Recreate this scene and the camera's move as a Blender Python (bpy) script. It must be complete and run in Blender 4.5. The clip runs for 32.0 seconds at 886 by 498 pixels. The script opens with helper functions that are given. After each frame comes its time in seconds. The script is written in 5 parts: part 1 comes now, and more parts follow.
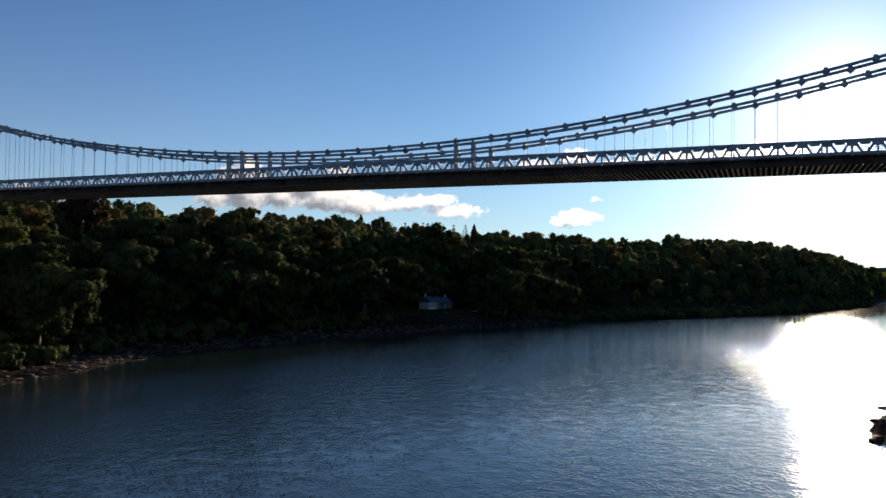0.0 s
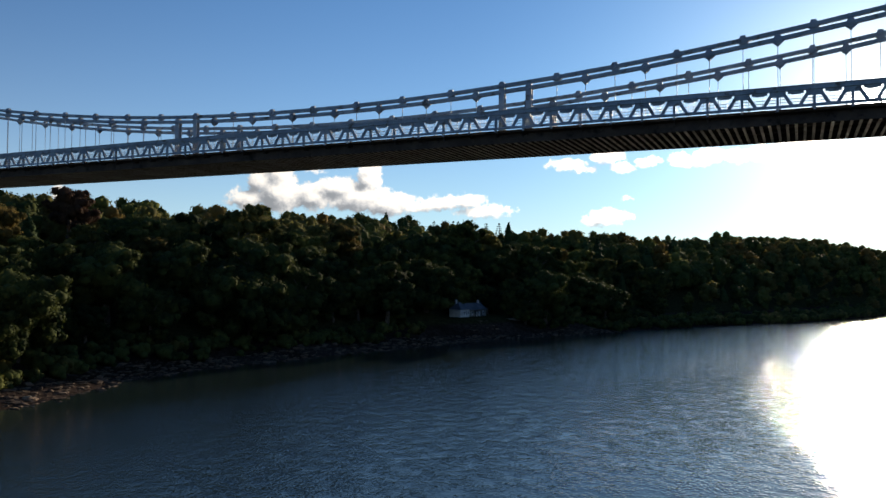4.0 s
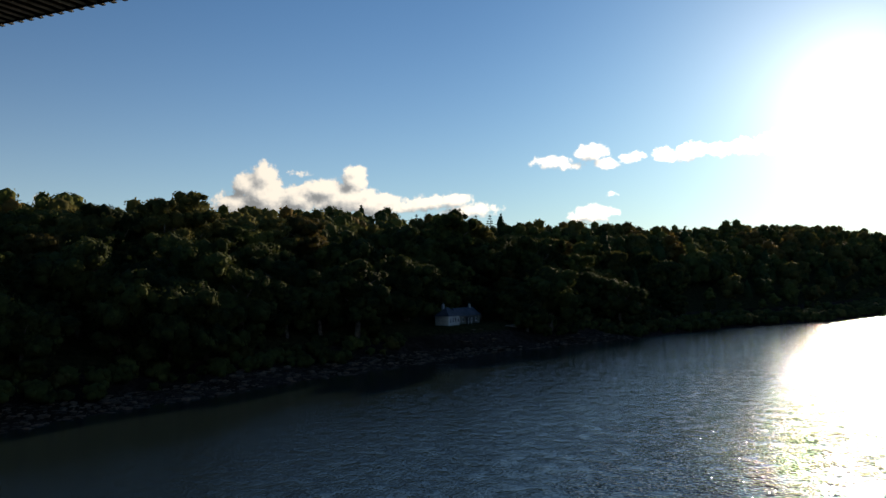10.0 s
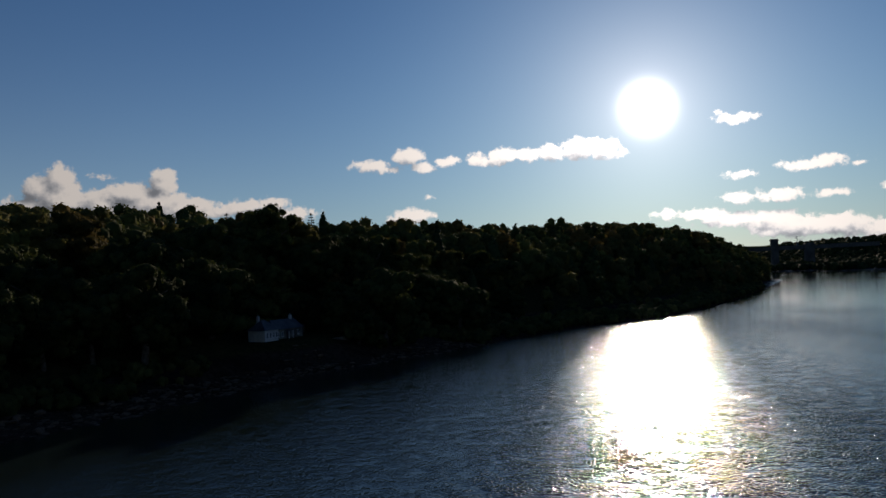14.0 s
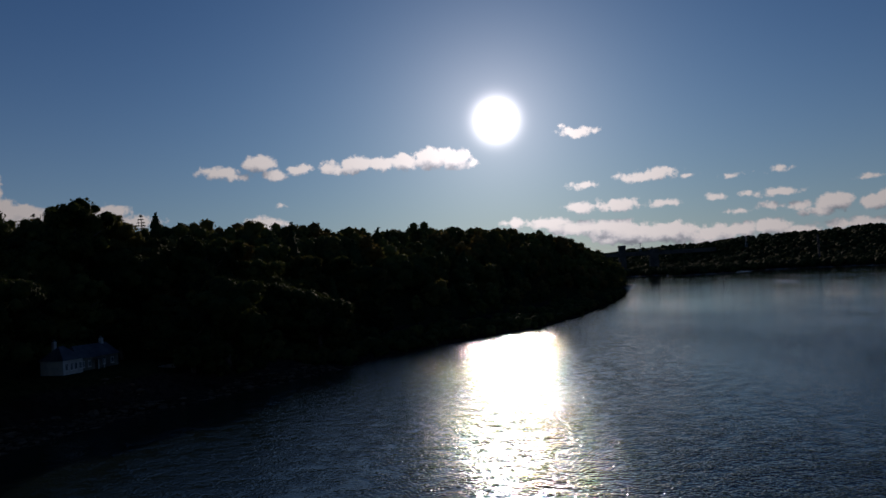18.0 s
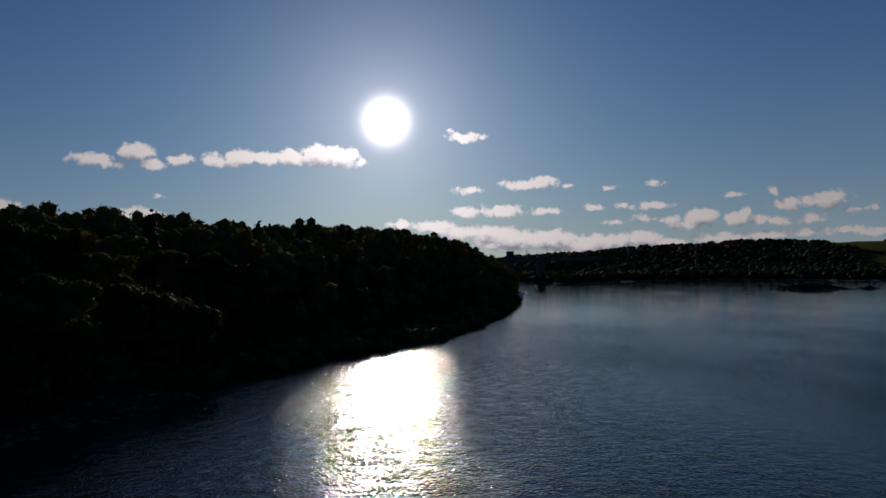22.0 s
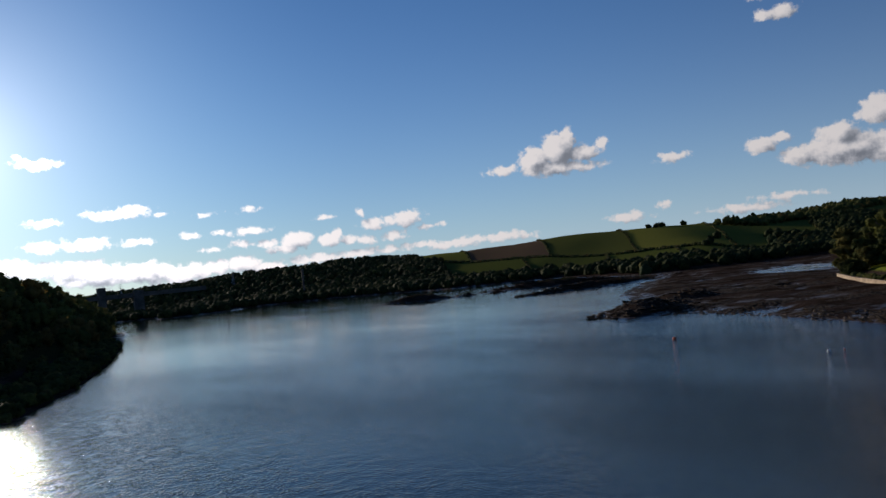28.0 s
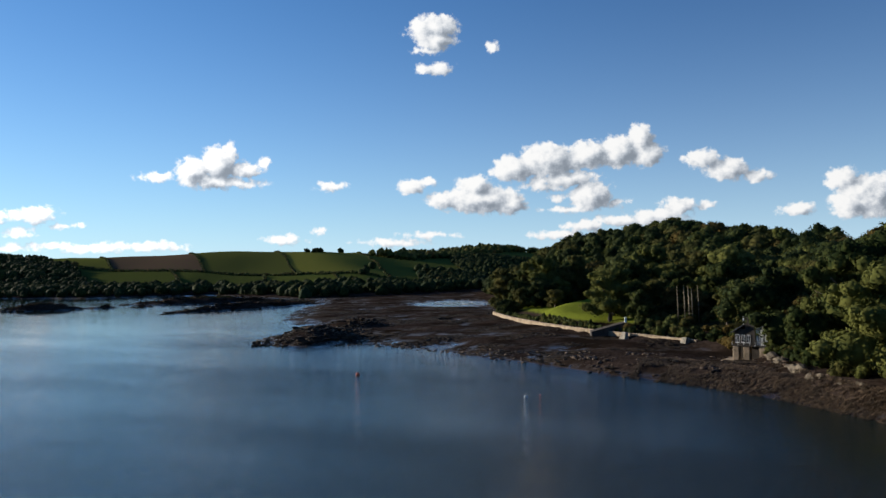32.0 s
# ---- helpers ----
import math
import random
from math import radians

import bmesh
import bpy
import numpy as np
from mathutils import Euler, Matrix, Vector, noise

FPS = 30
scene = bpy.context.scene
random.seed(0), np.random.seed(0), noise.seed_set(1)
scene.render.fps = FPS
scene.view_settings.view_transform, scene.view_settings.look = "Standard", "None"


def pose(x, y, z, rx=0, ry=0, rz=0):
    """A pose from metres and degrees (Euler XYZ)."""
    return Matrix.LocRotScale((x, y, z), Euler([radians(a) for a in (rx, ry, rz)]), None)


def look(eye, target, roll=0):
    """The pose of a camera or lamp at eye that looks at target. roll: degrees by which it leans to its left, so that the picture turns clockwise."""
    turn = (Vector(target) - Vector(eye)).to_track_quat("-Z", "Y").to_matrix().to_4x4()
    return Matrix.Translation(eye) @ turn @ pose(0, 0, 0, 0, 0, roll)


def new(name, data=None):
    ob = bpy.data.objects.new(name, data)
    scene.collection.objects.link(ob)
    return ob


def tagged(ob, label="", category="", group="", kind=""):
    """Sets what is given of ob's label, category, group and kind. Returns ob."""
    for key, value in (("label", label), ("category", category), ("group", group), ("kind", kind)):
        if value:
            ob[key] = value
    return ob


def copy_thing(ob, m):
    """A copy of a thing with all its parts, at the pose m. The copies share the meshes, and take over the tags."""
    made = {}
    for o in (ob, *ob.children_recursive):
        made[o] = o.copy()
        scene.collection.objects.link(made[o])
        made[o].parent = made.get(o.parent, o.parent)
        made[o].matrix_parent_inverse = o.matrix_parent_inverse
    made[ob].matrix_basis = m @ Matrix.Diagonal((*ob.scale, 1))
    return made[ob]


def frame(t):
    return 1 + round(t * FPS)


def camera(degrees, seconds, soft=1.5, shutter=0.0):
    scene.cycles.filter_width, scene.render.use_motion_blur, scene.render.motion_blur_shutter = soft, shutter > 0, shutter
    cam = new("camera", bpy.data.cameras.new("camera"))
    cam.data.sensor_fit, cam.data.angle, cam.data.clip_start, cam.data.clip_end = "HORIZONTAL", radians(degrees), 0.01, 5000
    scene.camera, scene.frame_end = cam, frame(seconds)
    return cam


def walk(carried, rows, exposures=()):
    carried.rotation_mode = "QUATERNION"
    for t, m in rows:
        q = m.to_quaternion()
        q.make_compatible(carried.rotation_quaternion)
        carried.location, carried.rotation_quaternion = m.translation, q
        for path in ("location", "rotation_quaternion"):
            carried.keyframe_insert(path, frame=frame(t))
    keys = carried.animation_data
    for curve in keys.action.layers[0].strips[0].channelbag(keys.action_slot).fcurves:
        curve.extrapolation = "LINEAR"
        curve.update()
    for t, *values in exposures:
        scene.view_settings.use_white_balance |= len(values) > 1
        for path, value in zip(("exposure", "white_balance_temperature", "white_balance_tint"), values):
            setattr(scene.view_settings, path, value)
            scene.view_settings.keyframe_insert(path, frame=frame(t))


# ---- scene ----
cam = camera(59.21, 32.0)
PATH = [
    (0, pose(54.75, -95.29, 21.40, 91.821, -0.712, 22.423)),
    (0.5, pose(53.01, -90.90, 21.52, 91.831, -1.783, 23.418)),
    (1, pose(51.18, -86.69, 21.65, 91.825, -1.483, 24.163)),
    (1.5, pose(49.30, -82.64, 21.79, 91.806, -0.964, 24.559)),
    (2, pose(47.43, -78.66, 21.97, 91.814, -0.476, 24.655)),
    (2.5, pose(45.59, -74.72, 22.15, 91.844, -0.384, 24.652)),
    (4.5, pose(38.83, -59.25, 22.68, 91.815, -0.407, 24.686)),
    (5, pose(37.07, -55.35, 22.64, 91.841, -0.437, 24.689)),
    (5.5, pose(35.29, -51.38, 22.57, 91.834, -0.365, 24.705)),
    (6, pose(33.49, -47.34, 22.50, 91.837, -0.373, 24.723)),
    (6.5, pose(31.89, -43.43, 22.44, 91.841, -0.370, 24.746)),
    (7, pose(30.26, -39.47, 22.40, 91.833, -0.352, 24.774)),
    (7.5, pose(28.66, -35.55, 22.40, 91.838, -0.338, 24.799)),
    (8, pose(27.05, -31.69, 22.43, 91.862, -0.342, 24.805)),
    (8.5, pose(25.39, -27.81, 22.44, 91.825, -0.277, 24.818)),
    (9, pose(23.70, -23.82, 22.45, 91.806, -0.293, 24.835)),
    (9.5, pose(21.99, -19.80, 22.45, 91.800, -0.116, 24.735)),
    (10, pose(20.24, -15.81, 22.43, 91.805, 1.021, 23.762)),
    (10.5, pose(18.46, -11.97, 22.40, 91.789, 2.296, 22.126)),
    (11, pose(16.75, -8.13, 22.37, 91.778, 2.270, 20.518)),
    (11.5, pose(15.07, -4.19, 22.36, 91.749, 1.991, 19.196)),
    (12, pose(13.42, -0.14, 22.35, 91.734, 1.968, 17.744)),
    (12.5, pose(11.77, 4.02, 22.35, 91.732, 2.431, 16.017)),
    (13, pose(10.16, 8.20, 22.34, 91.689, 2.615, 14.210)),
    (13.5, pose(8.61, 12.32, 22.32, 91.676, 2.780, 12.348)),
    (14, pose(7.12, 16.40, 22.27, 91.675, 2.529, 10.611)),
    (14.5, pose(5.69, 20.49, 22.21, 91.667, 2.144, 9.127)),
    (16.5, pose(1.42, 37.30, 21.71, 91.728, 1.291, 5.142)),
    (17, pose(0.73, 41.86, 21.80, 91.742, 2.312, 3.648)),
    (17.5, pose(0.17, 46.51, 21.92, 91.771, 2.966, 1.823)),
    (18, pose(-0.34, 51.20, 22.07, 91.784, 3.213, -0.091)),
    (18.5, pose(-0.89, 55.84, 22.23, 91.731, 3.029, -1.857)),
    (19, pose(-1.37, 60.48, 22.39, 91.687, 2.206, -3.198)),
    (19.5, pose(-1.79, 65.09, 22.57, 91.654, 1.772, -4.324)),
    (20, pose(-2.12, 69.67, 22.74, 91.603, 1.578, -5.313)),
    (20.5, pose(-2.34, 74.19, 22.92, 91.571, 1.250, -6.151)),
    (21, pose(-2.46, 78.65, 23.09, 91.557, 1.025, -6.874)),
    (21.5, pose(-2.49, 83.04, 23.25, 91.537, 1.008, -7.646)),
    (22, pose(-2.43, 87.37, 23.39, 91.524, 1.278, -8.593)),
    (22.5, pose(-2.28, 91.61, 23.53, 91.523, 1.718, -9.778)),
    (23, pose(-2.06, 95.75, 23.65, 91.527, 2.418, -11.426)),
    (23.5, pose(-1.79, 99.76, 23.77, 91.519, 3.085, -13.421)),
    (24, pose(-1.42, 103.67, 23.89, 91.527, 3.063, -15.417)),
    (24.5, pose(-0.97, 107.50, 24.03, 91.557, 3.043, -17.187)),
    (26.5, pose(2.21, 121.88, 24.66, 91.523, 5.445, -27.731)),
    (27, pose(3.31, 125.31, 24.68, 91.548, 5.473, -30.775)),
    (27.5, pose(4.46, 128.72, 24.67, 91.542, 5.459, -33.914)),
    (28, pose(5.67, 132.05, 24.64, 91.557, 6.040, -37.331)),
    (28.5, pose(6.99, 135.27, 24.61, 91.507, 6.581, -41.050)),
    (29, pose(8.48, 138.46, 24.58, 91.531, 6.775, -44.887)),
    (29.5, pose(10.20, 141.59, 24.55, 91.524, 6.506, -48.560)),
    (30, pose(12.18, 144.72, 24.53, 91.543, 6.222, -52.212)),
    (30.5, pose(14.44, 147.81, 24.51, 91.554, 6.195, -55.950)),
    (31, pose(17.01, 150.89, 24.53, 91.557, 5.840, -59.578)),
    (31.5, pose(19.83, 153.93, 24.56, 91.551, 2.813, -61.507)),
    (32, pose(22.79, 156.91, 24.59, 91.544, 1.039, -62.562)),
]
EXPOSURE = [(0, 0.85, 6750, 13), (2, 1.05, 6850, 14), (2.5, 1.05, 6850, 14), (4.5, 1.05, 6950, 9), (6, 1.06, 6950, 10), (7, 1.1, 7000, 13), (9, 0.97, 7350, 11), (10, 0.78, 7450, 9), (11, 0.56, 7300, 10), (13, 0.04, 7000, 12), (15, -0.4, 6600, 16), (17, -0.72, 6500, 18), (19, -0.85, 6450, 19), (23, -0.82, 6450, 19), (25, -0.4, 6450, 18), (27, 0.06, 6400, 17), (28, 0.28, 6300, 15), (29, 0.5, 6250, 13), (30, 0.62, 6150, 10), (31, 0.78, 6150, 9), (32, 1.0, 6150, 8)]
walk(cam, PATH, EXPOSURE)

# ---- sun and sky ----
SUN_AZ, SUN_EL = radians(-4.64), radians(10.9)
SUN_DIR = Vector((-math.sin(SUN_AZ) * math.cos(SUN_EL), math.cos(SUN_AZ) * math.cos(SUN_EL), math.sin(SUN_EL)))
sun_lamp = bpy.data.lights.new("sun", "SUN")
sun_lamp.energy, sun_lamp.angle, sun_lamp.color = 3.8, radians(0.55), (1.0, 0.86, 0.68)
sun = new("sun", sun_lamp)
sun.matrix_world = look(SUN_DIR * 500, (0, 0, 0))


class Nodes:
    """Short hand for building a node tree."""

    def __init__(self, tree):
        self.tree = tree
        tree.nodes.clear()

    def add(self, kind, *inputs):
        node = self.tree.nodes.new(kind)
        for slot, value in enumerate(inputs):
            self.put(node, slot, value)
        return node

    def put(self, node, slot, value):
        if value is None:
            return
        if isinstance(value, bpy.types.NodeSocket):
            self.tree.links.new(value, node.inputs[slot])
        else:
            node.inputs[slot].default_value = value

    def math(self, op, a, b=None, c=None, clamp=False):
        node = self.add("ShaderNodeMath", a, b, c)
        node.operation, node.use_clamp = op, clamp
        return node.outputs[0]

    def vec(self, op, a, b=None, c=None):
        node = self.tree.nodes.new("ShaderNodeVectorMath")
        node.operation = op
        for slot, value in enumerate((a, b, c)):
            self.put(node, slot, value)
        return node.outputs[1] if op in ("LENGTH", "DOT_PRODUCT", "DISTANCE") else node.outputs[0]

    def noise(self, vector, scale, detail=4.0, rough=0.55, lac=2.0):
        node = self.add("ShaderNodeTexNoise")
        for key, value in (("Vector", vector), ("Scale", scale), ("Detail", detail), ("Roughness", rough), ("Lacunarity", lac)):
            self.put(node, key, value)
        return node

    def ramp(self, value, low, high, a=0.0, b=1.0, smooth=True):
        node = self.add("ShaderNodeMapRange")
        node.interpolation_type = "SMOOTHSTEP" if smooth else "LINEAR"
        for key, v in (("Value", value), ("From Min", low), ("From Max", high), ("To Min", a), ("To Max", b)):
            self.put(node, key, v)
        return node.outputs[0]

    def mix(self, fac, a, b):
        node = self.add("ShaderNodeMix")
        node.data_type = "RGBA"
        self.put(node, 0, fac), self.put(node, 6, a), self.put(node, 7, b)
        return node.outputs[2]


# Cumulus over the strait: azimuth (to the left of +y), elevation, half width, half height, in degrees.
WOOD_CLOUDS = [
    (50.9, 4.9, 0.61, 0.82), (36.6, 7.2, 0.88, 1.01), (37.7, 6.5, 1.03, 0.96), (36.5, 5.7, 1.69, 1.37), (38.8, 5.3, 1.38, 0.72), (34.1, 5.6, 1.83, 0.98), (32.4, 6.2, 1.44, 0.90), (30.1, 6.9, 0.91, 1.02), (30.8, 5.5, 2.48, 1.15),
    (28.7, 5.1, 2.08, 0.91), (24.6, 5.2, 1.87, 0.50), (22.9, 5.3, 1.25, 0.50), (21.6, 4.6, 1.86, 0.50), (26.6, 4.9, 1.66, 0.41), (34.1, 7.4, 0.49, 0.12), (12.9, 4.1, 1.50, 0.61), (11.3, 5.5, 0.24, 0.12),
]
SUN_CLOUDS = [
    (15.6, 7.9, 1.27, 0.40), (14.4, 7.6, 0.85, 0.26), (12.8, 8.5, 1.05, 0.60), (11.6, 7.7, 0.89, 0.38), (10.0, 8.0, 0.80, 0.34), (7.8, 8.1, 0.75, 0.43), (6.7, 7.9, 0.75, 0.35), (5.8, 8.2, 1.34, 0.55), (4.0, 8.2, 0.78, 0.51),
    (2.3, 8.3, 1.11, 0.64), (0.3, 8.4, 1.28, 0.80), (-1.3, 8.3, 1.21, 0.72), (-2.6, 7.9, 0.41, 0.24), (-10.4, 9.6, 1.17, 0.33), (-9.3, 10.1, 0.21, 0.12), (-10.5, 5.8, 0.91, 0.25), (-15.1, 6.1, 1.74, 0.41), (-15.9, 6.3, 1.07, 0.29),
]
CHANNEL_CLOUDS = [
    (-10.4, 4.2, 0.91, 0.41), (-12.9, 4.2, 1.49, 0.41), (-16.1, 4.1, 1.07, 0.21), (-17.9, 5.9, 0.41, 0.12), (-20.8, 5.7, 0.57, 0.12), (-23.9, 5.8, 0.55, 0.16), (-19.5, 4.2, 0.57, 0.16), (-21.7, 4.3, 0.32, 0.12), (-23.6, 4.2, 1.03, 0.24),
    (-23.2, 3.3, 0.71, 0.24), (-25.0, 3.3, 0.63, 0.28), (-21.1, 3.2, 0.48, 0.12), (-29.1, 4.7, 0.56, 0.12), (-31.6, 4.8, 0.29, 0.16), (-27.0, 3.3, 1.07, 0.60), (-26.0, 2.7, 0.97, 0.28), (-29.3, 3.1, 0.82, 0.51), (-29.9, 3.4, 0.45, 0.39),
    (-32.1, 2.8, 0.72, 0.31), (-32.5, 3.9, 0.90, 0.39), (-30.7, 2.9, 0.52, 0.31),
]
LOW_BANK = [
    (-34.1, 2.9, 0.88, 0.34), (-34.8, 4.0, 1.32, 0.46), (-35.4, 4.3, 0.69, 0.30), (-36.7, 3.4, 0.94, 0.15), (-5.6, 3.4, 0.91, 0.29), (-8.1, 3.2, 1.66, 0.41), (-9.7, 2.7, 1.87, 0.50), (-12.2, 2.7, 2.07, 0.50), (-13.4, 2.1, 2.48, 0.75),
    (-16.3, 2.0, 2.46, 0.66), (-18.8, 1.6, 2.43, 0.58), (-20.8, 1.8, 2.01, 0.49), (-23.2, 1.9, 1.19, 0.57), (-24.8, 1.5, 1.56, 0.40), (-28.3, 1.8, 2.25, 0.32), (-31.3, 1.9, 1.46, 0.27), (-33.5, 1.9, 1.41, 0.23), (-36.3, 2.0, 1.35, 0.23),
    (-39.6, 2.0, 1.43, 0.22),
]
BAY_CLOUDS = [
    (-38.6, 1.9, 2.47, 0.30), (-42.2, 2.0, 1.85, 0.27), (-42.4, 6.8, 1.03, 0.35), (-44.8, 7.3, 1.14, 0.86), (-46.5, 7.8, 1.24, 1.18), (-47.3, 8.7, 0.47, 0.55), (-45.9, 6.6, 2.32, 0.55), (-48.3, 7.4, 1.18, 0.56), (-49.8, 7.8, 0.48, 0.44),
    (-47.9, 6.4, 1.57, 0.32), (-54.4, 6.2, 0.90, 0.33), (-62.2, 17.4, 1.88, 0.84), (-62.3, 16.6, 1.46, 0.85), (-61.3, 17.6, 0.92, 0.46), (-61.6, 15.8, 0.84, 0.27), (-62.5, 14.6, 0.92, 0.39), (-61.4, 14.6, 0.50, 0.31), (-66.5, 16.0, 0.37, 0.31),
]
HILL_CLOUDS = [
    (-60.3, 6.1, 1.00, 0.54), (-61.5, 6.4, 0.75, 0.33), (-62.5, 5.1, 1.04, 0.58), (-65.0, 6.1, 1.33, 0.82), (-65.4, 5.1, 3.10, 0.99), (-67.5, 4.8, 1.24, 0.82), (-67.9, 7.3, 1.65, 0.98), (-70.4, 7.8, 2.44, 1.22), (-73.3, 8.1, 1.80, 1.04),
    (-75.3, 8.2, 1.58, 1.12), (-76.9, 9.1, 0.94, 1.02), (-77.4, 7.9, 1.24, 0.87), (-71.6, 6.4, 2.42, 0.57), (-70.0, 6.0, 1.63, 0.33), (-73.4, 5.2, 1.52, 1.14), (-75.2, 4.6, 0.87, 0.24), (-72.0, 4.2, 1.41, 0.20), (-71.0, 5.1, 0.57, 0.29),
]
EAST_CLOUDS = [
    (-81.2, 7.4, 1.30, 0.66), (-82.7, 6.6, 1.45, 0.77), (-84.7, 6.0, 0.92, 0.42), (-89.8, 5.5, 0.98, 0.73), (-90.8, 4.6, 1.43, 1.09), (-91.7, 4.3, 1.56, 1.44), (-90.1, 3.9, 1.13, 0.92), (-93.3, 4.8, 1.81, 1.24), (-95.1, 4.6, 1.74, 1.04),
    (-87.1, 3.6, 1.02, 0.45), (-87.6, 3.8, 0.54, 0.38), (-79.4, 4.2, 1.14, 0.63), (-77.9, 3.5, 2.29, 0.56), (-75.5, 3.3, 2.34, 0.40), (-73.1, 3.0, 1.60, 0.41), (-81.3, 4.2, 0.59, 0.31), (-70.9, 2.4, 1.62, 0.33), (-59.1, 2.1, 2.07, 0.25),
    (-53.6, 3.0, 0.49, 0.25), (-51.0, 2.4, 1.20, 0.33), (-61.6, 2.6, 1.66, 0.17),
]
CLOUDS = WOOD_CLOUDS + SUN_CLOUDS + CHANNEL_CLOUDS + LOW_BANK + BAY_CLOUDS + HILL_CLOUDS + EAST_CLOUDS

world = bpy.data.worlds.new("sky")
scene.world = world
world.use_nodes = True
w = Nodes(world.node_tree)
direction = w.vec("NORMALIZE", w.add("ShaderNodeTexCoord").outputs["Generated"])
sky = w.add("ShaderNodeTexSky")
sky.sky_type, sky.sun_disc, sky.sun_elevation, sky.sun_rotation = "NISHITA", False, SUN_EL, -SUN_AZ
sky.altitude, sky.air_density, sky.dust_density, sky.ozone_density = 20.0, 1.0, 0.15, 3.0
axis = w.add("ShaderNodeSeparateXYZ", direction)
deg = 180 / math.pi
az = w.math("MULTIPLY", w.math("ARCTAN2", w.math("MULTIPLY", axis.outputs[0], -1.0), axis.outputs[1]), deg)
el = w.math("MULTIPLY", w.math("ARCSINE", axis.outputs[2]), deg)
place = w.add("ShaderNodeCombineXYZ", az, el).outputs[0]


def cloud_depth(at):
    """How deep within a cloud a place of the sky lies, in degrees."""
    puff = w.noise(at, 0.8, 5.0, 0.55)
    spot = w.vec("ADD", at, w.vec("MULTIPLY", w.vec("SUBTRACT", puff.outputs["Color"], (0.5, 0.5, 0.5)), (0.9, 0.5, 0.0)))
    deep = None
    for ca, ce, ra, re in CLOUDS:
        d = w.vec("LENGTH", w.vec("MULTIPLY_ADD", spot, (1 / ra, 1 / re, 0), (-ca / ra, -ce / re, 0)))
        size = min(re, ra) ** 0.8
        d = w.math("MULTIPLY_ADD", d, -size, size)
        deep = d if deep is None else w.math("SMOOTH_MAX", deep, d, 0.12)
    billow = w.noise(at, 1.5, 6.0, 0.6).outputs["Fac"]
    return w.math("MULTIPLY_ADD", w.math("SUBTRACT", billow, 0.37), 1.25, deep)


thick = cloud_depth(place)
sunward = w.vec("NORMALIZE", w.vec("SUBTRACT", (-4.64, 45.0, 0), place))
shade = cloud_depth(w.vec("ADD", place, w.vec("MULTIPLY", sunward, (0.8, 0.8, 0.8))))
cover = w.ramp(thick, 0.0, 0.34)
lit = w.ramp(w.math("ADD", w.math("SUBTRACT", thick, shade), w.math("MULTIPLY", thick, -0.22)), -0.75, 0.42)
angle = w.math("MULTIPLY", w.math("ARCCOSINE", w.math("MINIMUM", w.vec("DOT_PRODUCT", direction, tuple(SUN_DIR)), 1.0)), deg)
forward = w.math("MULTIPLY", w.math("EXPONENT", w.math("MULTIPLY", angle, -1 / 14.0)), 3.4)
bright = w.math("MULTIPLY", w.math("ADD", 0.15, w.math("MULTIPLY", lit, 0.31)), w.math("ADD", 1.0, forward))
cloud_colour = w.vec("MULTIPLY", w.mix(lit, (0.84, 0.92, 1.04, 1), (1.05, 1.0, 0.95, 1)), w.add("ShaderNodeCombineXYZ", bright, bright, bright).outputs[0])
haze = w.math("EXPONENT", w.math("MULTIPLY", w.math("MAXIMUM", el, 0.0), -1 / 7.0))
sky_colour = w.vec("MULTIPLY", sky.outputs[0], (0.0405, 0.0605, 0.0782))
deeper = w.math("MULTIPLY", w.ramp(angle, 4, 30, 1.0, 0.77), w.ramp(angle, 30, 80, 1.0, 0.80))
sky_colour = w.vec("MULTIPLY", sky_colour, w.add("ShaderNodeCombineXYZ", w.math("POWER", deeper, 1.35), deeper, w.math("POWER", deeper, 0.7)).outputs[0])
sky_colour = w.mix(w.math("MULTIPLY", haze, 0.6), sky_colour, (0.44, 0.545, 0.655, 1))
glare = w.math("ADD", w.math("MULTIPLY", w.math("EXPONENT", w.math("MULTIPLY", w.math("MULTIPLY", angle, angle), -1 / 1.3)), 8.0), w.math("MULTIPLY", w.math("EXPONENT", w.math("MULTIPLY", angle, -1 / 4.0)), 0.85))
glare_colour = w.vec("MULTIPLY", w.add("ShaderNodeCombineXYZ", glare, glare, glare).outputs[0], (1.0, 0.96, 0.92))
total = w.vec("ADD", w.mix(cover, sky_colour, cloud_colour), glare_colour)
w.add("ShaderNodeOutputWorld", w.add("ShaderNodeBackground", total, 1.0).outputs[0])


